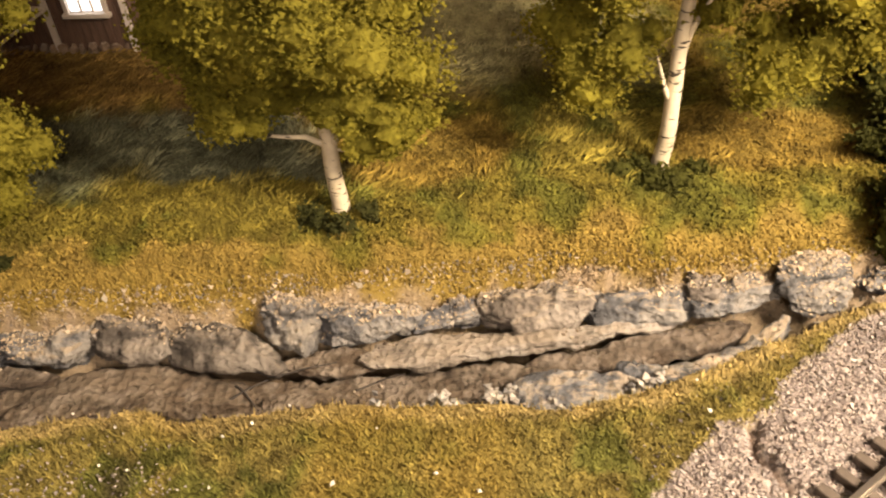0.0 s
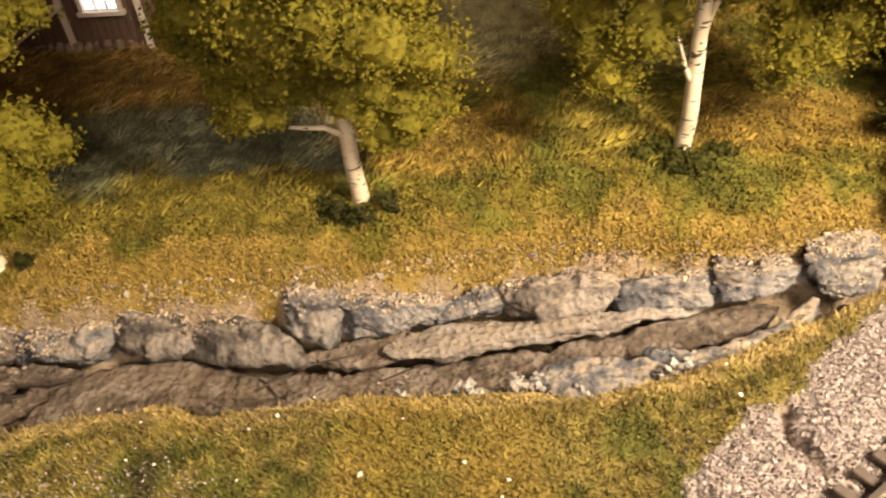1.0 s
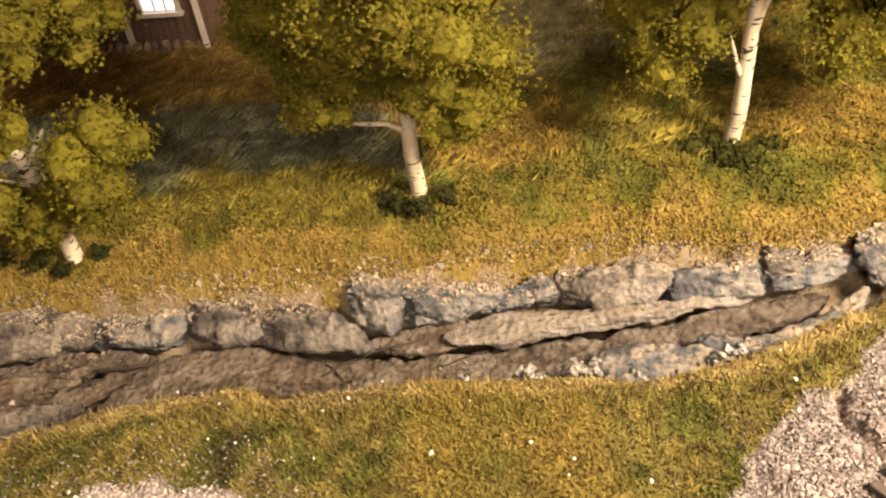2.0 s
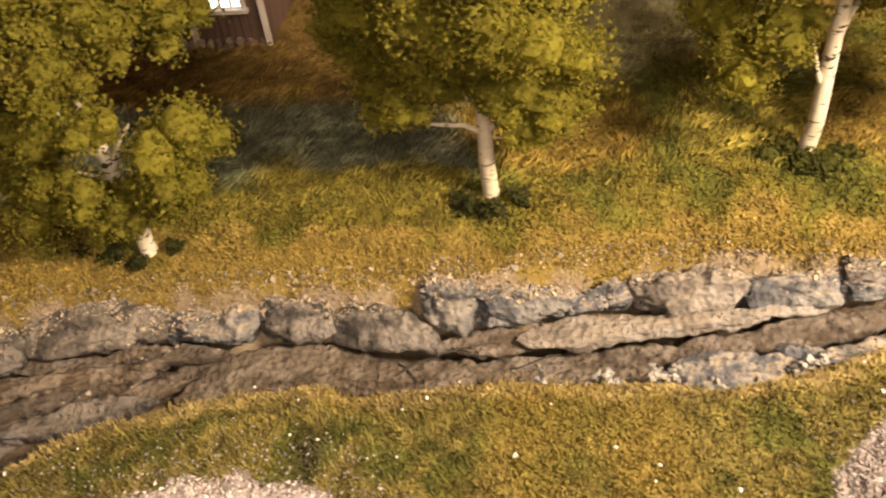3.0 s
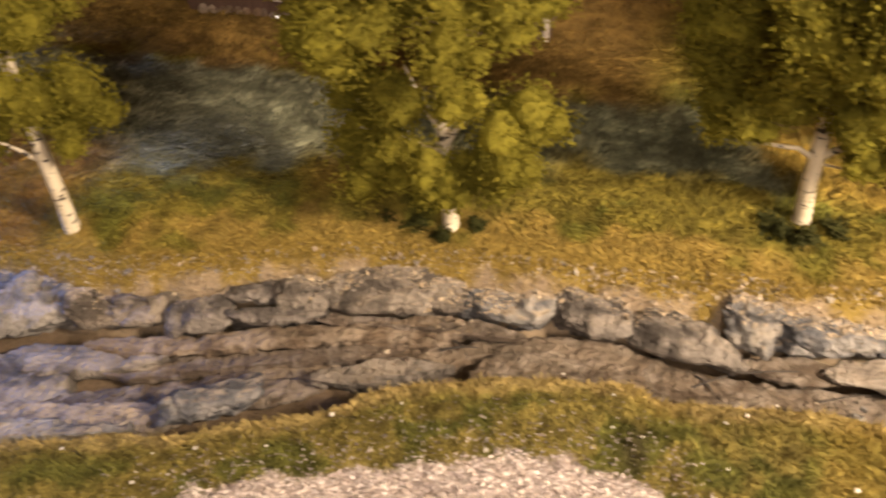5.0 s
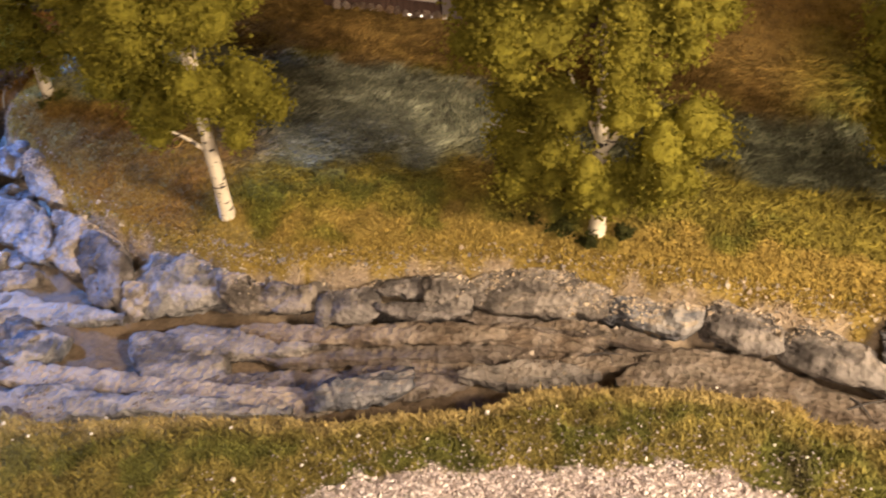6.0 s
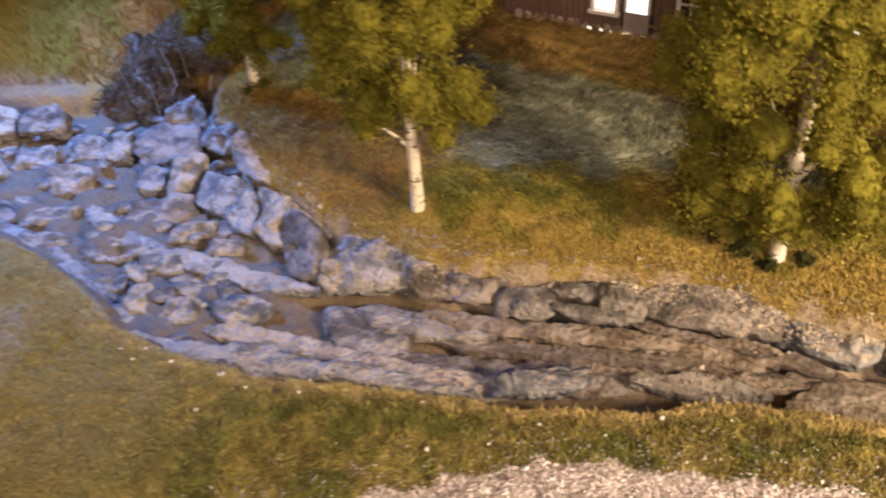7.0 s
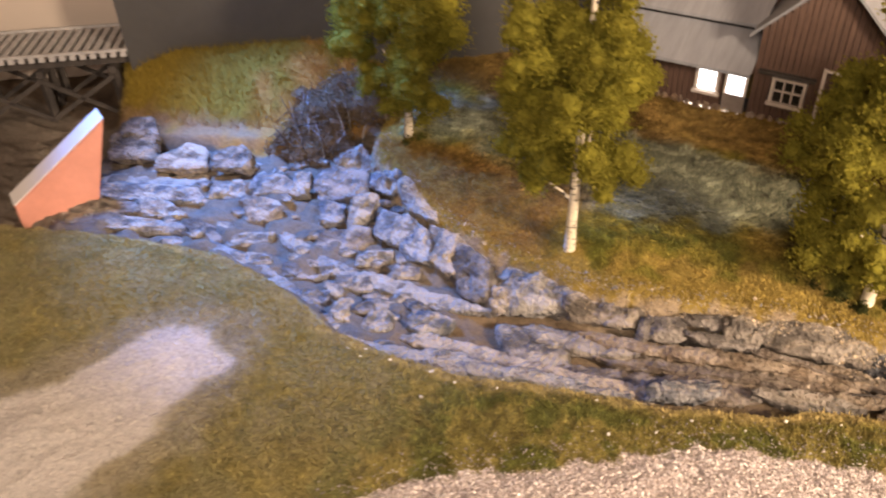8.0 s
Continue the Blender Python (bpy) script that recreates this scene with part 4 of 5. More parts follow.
ledge([(-0.41, 2.42, 0.37, 0.15), (-0.08, 2.47, 0.39, 0.20), (0.25, 2.52, 0.40, 0.18), (0.59, 2.55, 0.41, 0.16), (0.92, 2.61, 0.42, 0.08), (1.25, 2.66, 0.43, 0.06)], 0.07, 301, CREAM_SLAB, "long cream coloured ledge overhanging the stream bed", 0.12)
ledge([(0.43, 2.48, 0.28, 0.11), (0.66, 2.46, 0.30, 0.18), (0.89, 2.50, 0.32, 0.21), (1.11, 2.55, 0.35, 0.19), (1.34, 2.60, 0.37, 0.14), (1.56, 2.66, 0.39, 0.05)], 0.11, 302, BROWN_BED, "long brown ledge in the stream bed", 0.1)
ledge([(0.97, 2.24, 0.46, 0.06), (1.11, 2.29, 0.46, 0.14), (1.26, 2.34, 0.46, 0.14), (1.41, 2.40, 0.47, 0.12), (1.56, 2.50, 0.47, 0.12), (1.72, 2.62, 0.47, 0.10)], 0.16, 303, GREY_STONE, "long pale grey slab at the stream's end", 0.12)
ledge([(-2.17, 2.04, 0.30, 0.10), (-1.96, 2.16, 0.30, 0.36), (-1.72, 2.27, 0.29, 0.39), (-1.44, 2.30, 0.29, 0.35), (-1.15, 2.27, 0.28, 0.30), (-0.88, 2.21, 0.28, 0.17)], 0.2, 304, BROWN_BED, "broad smooth brown slab swelling from the bed", 0.4)
ledge([(-0.70, 2.30, 0.27, 0.22), (-0.43, 2.30, 0.27, 0.24), (-0.19, 2.31, 0.27, 0.26), (0.06, 2.33, 0.27, 0.28), (0.30, 2.36, 0.27, 0.28), (0.62, 2.40, 0.27, 0.22)], 0.14, 305, BROWN_BED, "broad brown slab of the stream bed")
ledge([(-0.85, 2.44, 0.31, 0.10), (-0.73, 2.44, 0.32, 0.13), (-0.61, 2.44, 0.32, 0.16), (-0.50, 2.43, 0.33, 0.18), (-0.39, 2.43, 0.33, 0.19), (-0.27, 2.43, 0.34, 0.21)], 0.07, 306, BROWN_BED, "thin dark brown ledge of the stream bed")
ledge([(-4.29, 1.64, 0.34, 0.15), (-3.81, 1.77, 0.34, 0.16), (-3.37, 1.93, 0.34, 0.16), (-2.95, 2.09, 0.35, 0.14), (-2.55, 2.24, 0.35, 0.15), (-2.15, 2.32, 0.35, 0.15)], 0.07, 307, BROWN_BED, "long brown ledge under the bank stones")
ledge([(-4.15, 1.54, 0.29, 0.20), (-3.80, 1.65, 0.29, 0.17), (-3.47, 1.77, 0.29, 0.13), (-3.16, 1.90, 0.30, 0.14), (-2.85, 2.02, 0.30, 0.16), (-2.55, 2.14, 0.30, 0.16)], 0.07, 308, BROWN_BED, "long brown ledge of the stream bed")
ledge([(-4.00, 1.44, 0.25, 0.16), (-3.65, 1.56, 0.25, 0.13), (-3.32, 1.72, 0.25, 0.12), (-3.00, 1.85, 0.26, 0.15), (-2.68, 1.98, 0.26, 0.19), (-2.37, 2.12, 0.26, 0.15)], 0.08, 309, BROWN_BED, "broken brown ledge of the stream bed")
ledge([(-2.96, 1.75, 0.33, 0.15), (-2.82, 1.81, 0.33, 0.17), (-2.68, 1.86, 0.33, 0.18), (-2.54, 1.92, 0.33, 0.15), (-2.39, 1.97, 0.33, 0.12), (-2.24, 2.02, 0.33, 0.08)], 0.13, 310, BROWN_STONE, "brown crumbling slab along the near bank")
ledge([(-7.33, 1.42, 0.36, 0.17), (-6.74, 1.28, 0.36, 0.18), (-6.23, 1.25, 0.36, 0.17), (-5.79, 1.32, 0.36, 0.19), (-5.38, 1.38, 0.36, 0.17), (-4.99, 1.47, 0.36, 0.15)], 0.09, 311, PALE_STONE, "long pale flat ledge leading from the pool")
ledge([(-5.88, 0.53, 0.40, 0.14), (-5.37, 0.64, 0.40, 0.17), (-4.92, 0.79, 0.40, 0.27), (-4.48, 0.94, 0.41, 0.15), (-4.05, 1.06, 0.41, 0.12), (-3.64, 1.17, 0.41, 0.14)], 0.16, 314, PALE_STONE, "pale plaster rim along the near side of the stream", 0.4)
ledge([(-9.59, 1.11, 0.38, 0.31), (-9.38, 1.22, 0.38, 0.30), (-9.16, 1.33, 0.38, 0.29), (-8.95, 1.43, 0.38, 0.29), (-8.77, 1.57, 0.38, 0.29), (-8.60, 1.71, 0.38, 0.30)], 0.1, 312, PALE_STONE, "pale flat ledge at the foot of the mound", 0.2)
ledge([(-5.5, 0.86, 0.33, 0.18), (-5.1, 0.98, 0.34, 0.18), (-4.6, 1.10, 0.33, 0.16), (-4.1, 1.22, 0.32, 0.2), (-3.75, 1.30, 0.32, 0.2), (-3.45, 1.42, 0.30, 0.16)], 0.12, 315, TAN_STONE, "low tan slab inside the pale rim", 0.3)
ledge([(-7.9, 0.84, 0.36, 0.16), (-7.5, 0.92, 0.37, 0.18), (-6.9, 0.88, 0.36, 0.16), (-6.2, 0.76, 0.36, 0.14)], 0.14, 316, PALE_STONE, "pale plaster rim along the pool", 0.4)
ledge([(-3.16, 2.14, 0.37, 0.11), (-2.92, 2.18, 0.36, 0.11), (-2.68, 2.23, 0.36, 0.11), (-2.43, 2.27, 0.35, 0.11), (-2.18, 2.30, 0.35, 0.12), (-1.92, 2.31, 0.34, 0.13)], 0.06, 317, BROWN_BED, "upper brown ledge below the bank stones", 0.2)
ledge([(-3.15, 2.07, 0.31, 0.19), (-2.98, 2.10, 0.31, 0.17), (-2.81, 2.13, 0.31, 0.15), (-2.63, 2.16, 0.30, 0.13), (-2.45, 2.18, 0.30, 0.11), (-2.27, 2.19, 0.30, 0.09)], 0.09, 318, BROWN_BED, "stepped brown ledge of the stream bed", 0.2)
ledge([(-4.75, 1.44, 0.31, 0.22), (-4.17, 1.60, 0.32, 0.22), (-3.8, 1.72, 0.31, 0.16)], 0.10, 319, BROWN_STONE, "flat brown slab of the stream bed")
ledge([(-4.3, 1.26, 0.26, 0.20), (-3.8, 1.42, 0.27, 0.22), (-3.3, 1.62, 0.26, 0.2), (-2.9, 1.78, 0.26, 0.15)], 0.09, 320, BROWN_BED, "low brown slab of the stream bed")
ledge([(-2.5, 2.08, 0.27, 0.12), (-2.3, 2.12, 0.28, 0.16), (-2.1, 2.24, 0.29, 0.14), (-1.95, 2.30, 0.30, 0.1)], 0.08, 321, BROWN_BED, "short broken brown ledge", 0.1)
ledge([(-1.1, 2.16, 0.25, 0.2), (-0.85, 2.24, 0.26, 0.24), (-0.6, 2.30, 0.26, 0.2)], 0.10, 322, BROWN_BED, "short crumbled brown slab", 0.1)


def tree_of_pieces(pieces):
    verts, faces, count = [], [], 0
    for q, f in pieces:
        verts.extend(map(tuple, q))
        faces.extend(map(tuple, (f + count).tolist()))
        count += len(q)
    return BVHTree.FromPolygons(verts, faces)


def dropped(tree_of, x, y, level):
    """Where grains falling on a surface come to rest."""
    spots = []
    for a, b in zip(x, y):
        place, normal, _, _ = tree_of.ray_cast(Vector((a, b, 1.5)), Vector((0, 0, -1)))
        if place and normal.z > level:
            spots.append(tuple(place))
    return np.array(spots)


def ledge_grit():
    """Loose chips lying on the ledges."""
    x, y, r = strewn(16000, -6.2, 1.8, 0.5, 2.8, 95)
    keep = fbm(flat3(x, y, 3), 96, 2) > 0.25
    at = dropped(tree_of_pieces(LEDGES), x[keep], y[keep], 0.75)
    n = len(at)
    v, f = crumbs(at, r.uniform(0.004, 0.010, n) * np.where(r.random(n) < 0.08, 2.0, 1), r)
    me = mesh_of("ledge_grit", v, f)
    tone = np.array([(0.24, 0.19, 0.135), (0.16, 0.125, 0.09), (0.34, 0.29, 0.23), (0.11, 0.085, 0.065)])[r.integers(0, 4, n)]
    colour_layer(me, np.repeat(tone, 6, 0))
    tagged(piece("ledge_grit", me, GRAVEL), "loose sandy grit and chips lying on the ledges", "gravel", kind="stuff")


def bank_sand():
    """Cream sand and crumbs spilling from the lawn over the tops of the bank stones."""
    x, y, r = strewn(110000, -6.6, 2.3, 1.5, 3.0, 97)
    sd = signed(x, y, STREAM)
    spill = np.where(x > -3.0, 0.11, 0.05) + 0.10 * fbm(flat3(x, y, 3.2), 98, 3)
    keep = ~on_near_bank(x, y) & (sd > -0.12) & (sd < spill + 0.03 * r.normal(size=len(x)))
    at = dropped(tree_of_pieces(BANK_ROCKS), x[keep], y[keep], 0.45)
    n = len(at)
    v, f = flecks(at + (0, 0, 0.002), r.uniform(0.004, 0.008, n) * np.where(r.random(n) < 0.05, 2.2, 1), r)
    me = mesh_of("bank_sand", v, f)
    tone = np.array([(0.42, 0.335, 0.235), (0.48, 0.40, 0.30), (0.33, 0.27, 0.20), (0.26, 0.235, 0.21)])[r.integers(0, 4, n)]
    colour_layer(me, np.repeat(tone, 4, 0))
    tagged(piece("bank_sand", me, GRAVEL), "cream sand spilling over the tops of the bank stones", "gravel", kind="stuff")


bank_sand()

ledge_grit()


# ---- trees ----
def limb(points, r0, r1, seed, sides=10):
    """A tapered, slightly crooked branch through the points: its points and faces."""
    p = np.array(points, float)
    run = np.r_[0, np.cumsum(np.linalg.norm(np.diff(p, axis=0), axis=1))]
    n = max(6, int(run[-1] / 0.06))
    s = np.linspace(0, run[-1], n)
    mid = np.stack([np.interp(s, run, p[:, k]) for k in range(3)], -1)
    mid[1:-1] += 0.010 * np.stack([vnoise(np.c_[s * 4, 0 * s, 0 * s + k], seed) for k in range(3)], -1)[1:-1]
    way = np.gradient(mid, axis=0)
    way /= np.linalg.norm(way, axis=1, keepdims=True)
    ref = np.where(np.abs(way[:, 2:3]) > 0.8, (1.0, 0, 0), (0, 0, 1.0))
    u = np.cross(way, ref)
    u /= np.linalg.norm(u, axis=1, keepdims=True)
    v = np.cross(way, u)
    rad = r0 + (r1 - r0) * (s / run[-1]) ** 0.8
    a = np.linspace(0, 2 * np.pi, sides, endpoint=False)
    q = mid[:, None] + rad[:, None, None] * (np.cos(a)[None, :, None] * u[:, None] + np.sin(a)[None, :, None] * v[:, None])
    i, j = np.meshgrid(np.arange(n - 1), np.arange(sides), indexing="ij")
    a0, a1 = (i * sides + j).ravel(), (i * sides + (j + 1) % sides).ravel()
    return q.reshape(-1, 3), np.c_[a0, a1, a1 + sides, a0 + sides]


def clumps(lobes, per, seed, dark, light, crumb=(0.0045, 0.0125)):
    """Foam foliage: torn lumps set thickly over uneven cores. Points, faces and dyes."""
    r = rng(seed)
    vs, fs, cs, count = [], [], [], 0
    torn = []
    for x, y, z, rad in lobes:
        torn.append((x, y, z, rad * 0.74, 3))
        for _ in range(4):
            d = r.normal(size=3)
            d *= rad * r.uniform(0.5, 0.85) / np.linalg.norm(d)
            torn.append((x + d[0], y + d[1], z + d[2], rad * r.uniform(0.34, 0.56), 2))
    for x, y, z, rad, level in torn:
        mid = np.array((x, y, z))
        tone = np.clip(0.5 + 0.12 * r.normal(), 0, 1)
        own = np.array(dark) * (1 - tone) + np.array(light) * tone
        if level:
            core_v, core_f = BALLS[level]
            core = core_v * rad * 0.68
            core = core * (1 + 0.3 * vnoise(core * (1 / rad) + mid * 3, seed) + 0.24 * vnoise(core * (3.3 / rad), seed + 9))[:, None] * (1, 1, 0.9) + mid
            vs.append(core), fs.append(core_f + count), cs.append(np.tile(own, (len(core), 1)))
            count += len(core)
        n = int(per * (rad / 0.25) ** 2)
        d = r.normal(size=(n, 3))
        d /= np.linalg.norm(d, axis=1, keepdims=True)
        swell = 1 + 0.35 * vnoise(d * 2.2 + mid * 5, seed + 1)
        at = mid + d * (rad * swell * (0.66 + 0.36 * r.random(n) + 0.5 * r.random(n) ** 5))[:, None] * (1, 1, 0.9)
        v, f = flecks(at, r.uniform(*crumb, n), r)
        vs.append(v), fs.append(f + count)
        patch = np.clip(0.5 + 0.5 * fbm(at * 5.5, seed + 2, 3), 0, 1)[:, None]
        c = (np.array(dark) * (1 - patch) + np.array(light) * patch) * 0.75 + own * 0.25
        cs.append(np.repeat(c, 4, 0))
        count += len(v)
    return np.concatenate(vs), np.concatenate(fs), np.concatenate(cs)


def crown_lobes(middle, radii, n, seed, low=-1.0):
    r = rng(seed)
    lobes = []
    while len(lobes) < n:
        d = r.normal(size=3)
        d /= np.linalg.norm(d)
        if d[2] < low:
            continue
        k = r.uniform(0.45, 0.95)
        lobes.append((*(np.array(middle) + d * np.array(radii) * k), r.uniform(0.15, 0.27)))
    return lobes


LEAF_DARK, LEAF_LIGHT = (0.22, 0.20, 0.026), (0.39, 0.345, 0.05)


def tree(x, y, tall, middle, radii, limbs, extra, seed, label, count=38, low=-1.0, lean=(0, 0)):
    z = float(height(np.array([x]), np.array([y]))[0]) - 0.02
    thing = blank("birch_tree", (x, y, z))
    v, f = limb([(0, 0, 0), (lean[0] * 0.5, lean[1] * 0.5, tall * 0.35), (lean[0], lean[1], tall * 0.9)], 0.050, 0.016, seed)
    v[:10] *= (1.12, 1.12, 1)
    piece("trunk", mesh_of("trunk", v, f, True), BARK, thing)
    for points, r0 in limbs:
        v, f = limb(points, r0, r0 * 0.25, seed + 1, 7)
        piece("branch", mesh_of("branch", v, f, True), BARK, thing)
    lobes = crown_lobes(middle, radii, count, seed, low) + list(extra)
    v, f, c = clumps(lobes, 1150, seed, LEAF_DARK, LEAF_LIGHT)
    me = mesh_of("crown", v, f)
    colour_layer(me, c)
    piece("crown", me, FOLIAGE, thing, "yellow-green foam foliage")
    return tagged(thing, label, "tree", "birches on the lawn")


# figures of crown and limbs are from each trunk's foot
tree(-0.57, 3.22, 2.9, (-0.06, -0.05, 1.50), (0.62, 0.55, 0.98),
     [([(-0.01, 0, 0.42), (-0.12, -0.02, 0.50), (-0.32, -0.03, 0.52), (-0.52, -0.03, 0.55)], 0.018), ([(0, 0, 0.44), (0.10, -0.03, 0.54), (0.18, -0.03, 0.72)], 0.026), ([(0, 0, 0.40), (0.25, 0.05, 0.36), (0.42, 0.08, 0.42)], 0.008)],
     [(-0.36, 0.0, 0.72, 0.21), (-0.15, 0.03, 0.76, 0.2), (-0.48, -0.06, 0.68, 0.19), (-0.05, -0.12, 0.92, 0.2), (-0.28, -0.15, 0.86, 0.2), (0.3, -0.1, 0.68, 0.18), (-0.54, 0.02, 0.76, 0.19), (0.20, -0.09, 0.52, 0.16), (0.15, -0.05, 0.66, 0.17), (0.27, -0.03, 0.44, 0.12), (0.42, 0.05, 0.56, 0.15), (0.36, 0.06, 0.45, 0.11), (0.16, -0.12, 0.80, 0.22), (0.48, 0, 0.85, 0.24), (-0.55, 0, 1.0, 0.24), (-0.25, -0.15, 0.98, 0.24)],
     401, "birch with a white trunk and full yellow-green crown on the lawn", 46, -0.75, (-0.05, 0.02))
tree(1.21, 3.59, 3.1, (0.10, 0.0, 1.72), (0.80, 0.6, 1.08),
     [([(0, 0, 0.62), (0.05, 0, 0.85), (0.16, -0.02, 1.1)], 0.028), ([(0, 0, 0.45), (-0.05, -0.03, 0.55), (-0.12, -0.04, 0.75)], 0.02)],
     [(-0.46, -0.08, 0.66, 0.24), (0.45, -0.05, 0.72, 0.24), (-0.3, -0.12, 0.84, 0.24), (0.72, 0.0, 0.74, 0.26), (1.0, 0.1, 1.2, 0.26), (0.85, -0.15, 1.05, 0.22), (0.6, -0.15, 1.2, 0.24), (0.95, 0.0, 0.85, 0.24), (-0.55, 0.0, 0.9, 0.25), (0.2, 0.1, 0.92, 0.2)],
     402, "tall birch with a white trunk in a dark shrub", 46, -0.6, (0.05, 0.02))
tree(-2.48, 2.80, 3.1, (-0.04, 0.0, 1.60), (0.70, 0.54, 1.12),
     [([(0, 0, 0.58), (-0.1, 0.0, 0.75), (-0.22, 0.02, 1.0)], 0.024), ([(0, 0, 0.58), (0.1, -0.02, 0.74), (0.2, -0.03, 0.86)], 0.026), ([(-0.02, 0, 0.5), (-0.3, -0.05, 0.62), (-0.62, -0.06, 0.66)], 0.012)],
     [(-0.04, -0.24, 0.60, 0.15), (-0.16, -0.26, 0.92, 0.2), (0.14, -0.24, 0.98, 0.18), (0.02, -0.13, 0.36, 0.14), (-0.42, -0.06, 0.50, 0.24), (-0.25, -0.06, 0.42, 0.15), (0.03, -0.12, 0.42, 0.17), (0.22, -0.05, 0.45, 0.18), (-0.1, -0.1, 0.36, 0.13), (0.3, -0.1, 0.72, 0.2), (-0.3, -0.1, 0.72, 0.2), (-0.52, -0.02, 0.62, 0.2), (0.34, 0.0, 0.56, 0.23), (0.10, -0.08, 0.38, 0.14), (0.45, 0.05, 0.8, 0.22), (-0.5, 0.05, 0.85, 0.2)],
     403, "birch with drooping yellow-green foliage down to its foot", 34, -0.5, (-0.06, 0.02))
tree(-4.69, 2.23, 2.7, (0.0, 0.0, 1.42), (0.58, 0.52, 0.95),
     [([(0, 0, 0.50), (-0.1, -0.03, 0.58), (-0.28, -0.05, 0.64)], 0.018), ([(0, 0, 0.75), (0.08, -0.02, 0.95), (0.12, -0.02, 1.2)], 0.022)],
     [(0.22, 0.06, 0.72, 0.17), (0.16, 0.12, 0.84, 0.2), (-0.36, 0.0, 0.68, 0.2), (-0.2, 0.1, 0.84, 0.22), (0.38, 0.05, 0.96, 0.22), (-0.5, 0, 0.9, 0.22), (0.2, -0.15, 0.95, 0.22), (-0.15, -0.15, 0.85, 0.18)],
     404, "birch with a spotted white trunk near the stream's bend", 36, -0.62, (0.03, 0.03))
tree(-7.02, 3.14, 2.7, (-0.05, 0.0, 1.36), (0.66, 0.55, 0.95), [([(0, 0, 0.5), (-0.12, 0, 0.7), (-0.3, 0.02, 0.9)], 0.022)],
     [(0.0, -0.15, 0.45, 0.2), (0.35, -0.1, 0.5, 0.22), (-0.35, -0.1, 0.6, 0.22)], 405, "birch standing in grass tinted as cool lamplight above the pool", 38, -0.8)


def shrub(name, at, lobes, seed, dark, light, label, category, crumb=(0.007, 0.018), per=800):
    x, y = at
    z = float(height(np.array([x]), np.array([y]))[0])
    v, f, c = clumps(lobes, per, seed, dark, light, crumb)
    me = mesh_of(name, v, f)
    colour_layer(me, c)
    return tagged(piece(name, me, FOLIAGE, at=(x, y, z)), label, category, "shrubs")


SHRUB_DARK, SHRUB_LIGHT = (0.05, 0.055, 0.014), (0.14, 0.14, 0.03)
shrub("shrub", (1.20, 3.50), [(-0.2, 0.02, 0.03, 0.11), (-0.05, -0.08, 0.03, 0.12), (0.1, -0.06, 0.02, 0.11), (0.2, 0.06, 0.02, 0.10), (-0.12, 0.1, 0.02, 0.1)], 501, SHRUB_DARK, SHRUB_LIGHT, "low dark green shrub round a birch's foot", "shrub")
shrub("shrub", (-0.60, 3.12), [(-0.14, 0.05, 0.01, 0.09), (0.05, -0.06, 0.0, 0.08), (0.2, 0.03, 0.01, 0.08), (-0.05, -0.02, 0.0, 0.08)], 502, (0.035, 0.042, 0.012), (0.10, 0.10, 0.03), "small dark green shrub at a birch's foot", "shrub")
shrub("shrub", (-2.55, 2.76), [(-0.12, 0.0, 0.0, 0.09), (0.05, -0.07, 0.0, 0.07), (-0.32, 0.02, 0.0, 0.08), (-0.5, 0.06, 0.0, 0.09), (-0.68, 0.1, 0.0, 0.08), (0.22, 0.04, 0.0, 0.07)], 503, (0.030, 0.038, 0.012), (0.10, 0.10, 0.025), "straggling dark green shrub beside a birch", "shrub")
shrub("shrub", (2.32, 3.00), [(0, 0, 0.08, 0.2), (0.15, 0.15, 0.15, 0.22), (0.3, 0.0, 0.1, 0.2), (0.1, 0.2, 0.3, 0.16)], 504, SHRUB_DARK, SHRUB_LIGHT, "dense dark green bush by the stream's end", "bush")
shrub("shrub", (2.50, 3.75), [(0, -0.1, 0.1, 0.2), (0.15, 0.15, 0.2, 0.24), (0.3, 0.0, 0.3, 0.24), (0.1, 0.3, 0.3, 0.2), (0.4, -0.3, 0.2, 0.24)], 505, SHRUB_DARK, SHRUB_LIGHT, "tall dark green bush on the lawn's edge", "bush")
shrub("shrub", (2.72, 4.60), [(0, -0.1, 0.1, 0.22), (0.15, 0.15, 0.2, 0.26), (0.3, 0.0, 0.4, 0.26), (0.0, 0.4, 0.3, 0.24)], 506, SHRUB_DARK, SHRUB_LIGHT, "tall dark green bush on the lawn's edge", "bush")
brush = shrub("dead_brush", (-8.05, 2.62), [(0, 0, 0.10, 0.24), (0.22, 0.2, 0.2, 0.24), (-0.25, 0.1, 0.18, 0.22), (0.1, 0.35, 0.4, 0.26), (0.3, 0.55, 0.45, 0.24), (-0.1, 0.25, 0.35, 0.2), (0.4, 0.75, 0.5, 0.24), (-0.35, -0.1, 0.05, 0.18), (-0.3, 0.5, 0.35, 0.26), (-0.1, 0.75, 0.5, 0.26), (-0.5, 0.3, 0.2, 0.22), (0.1, 1.0, 0.55, 0.26)], 507, (0.17, 0.122, 0.078), (0.36, 0.27, 0.18), "tangled dark brown dead brush above the pool", "bush")
twig_dice = rng(88)
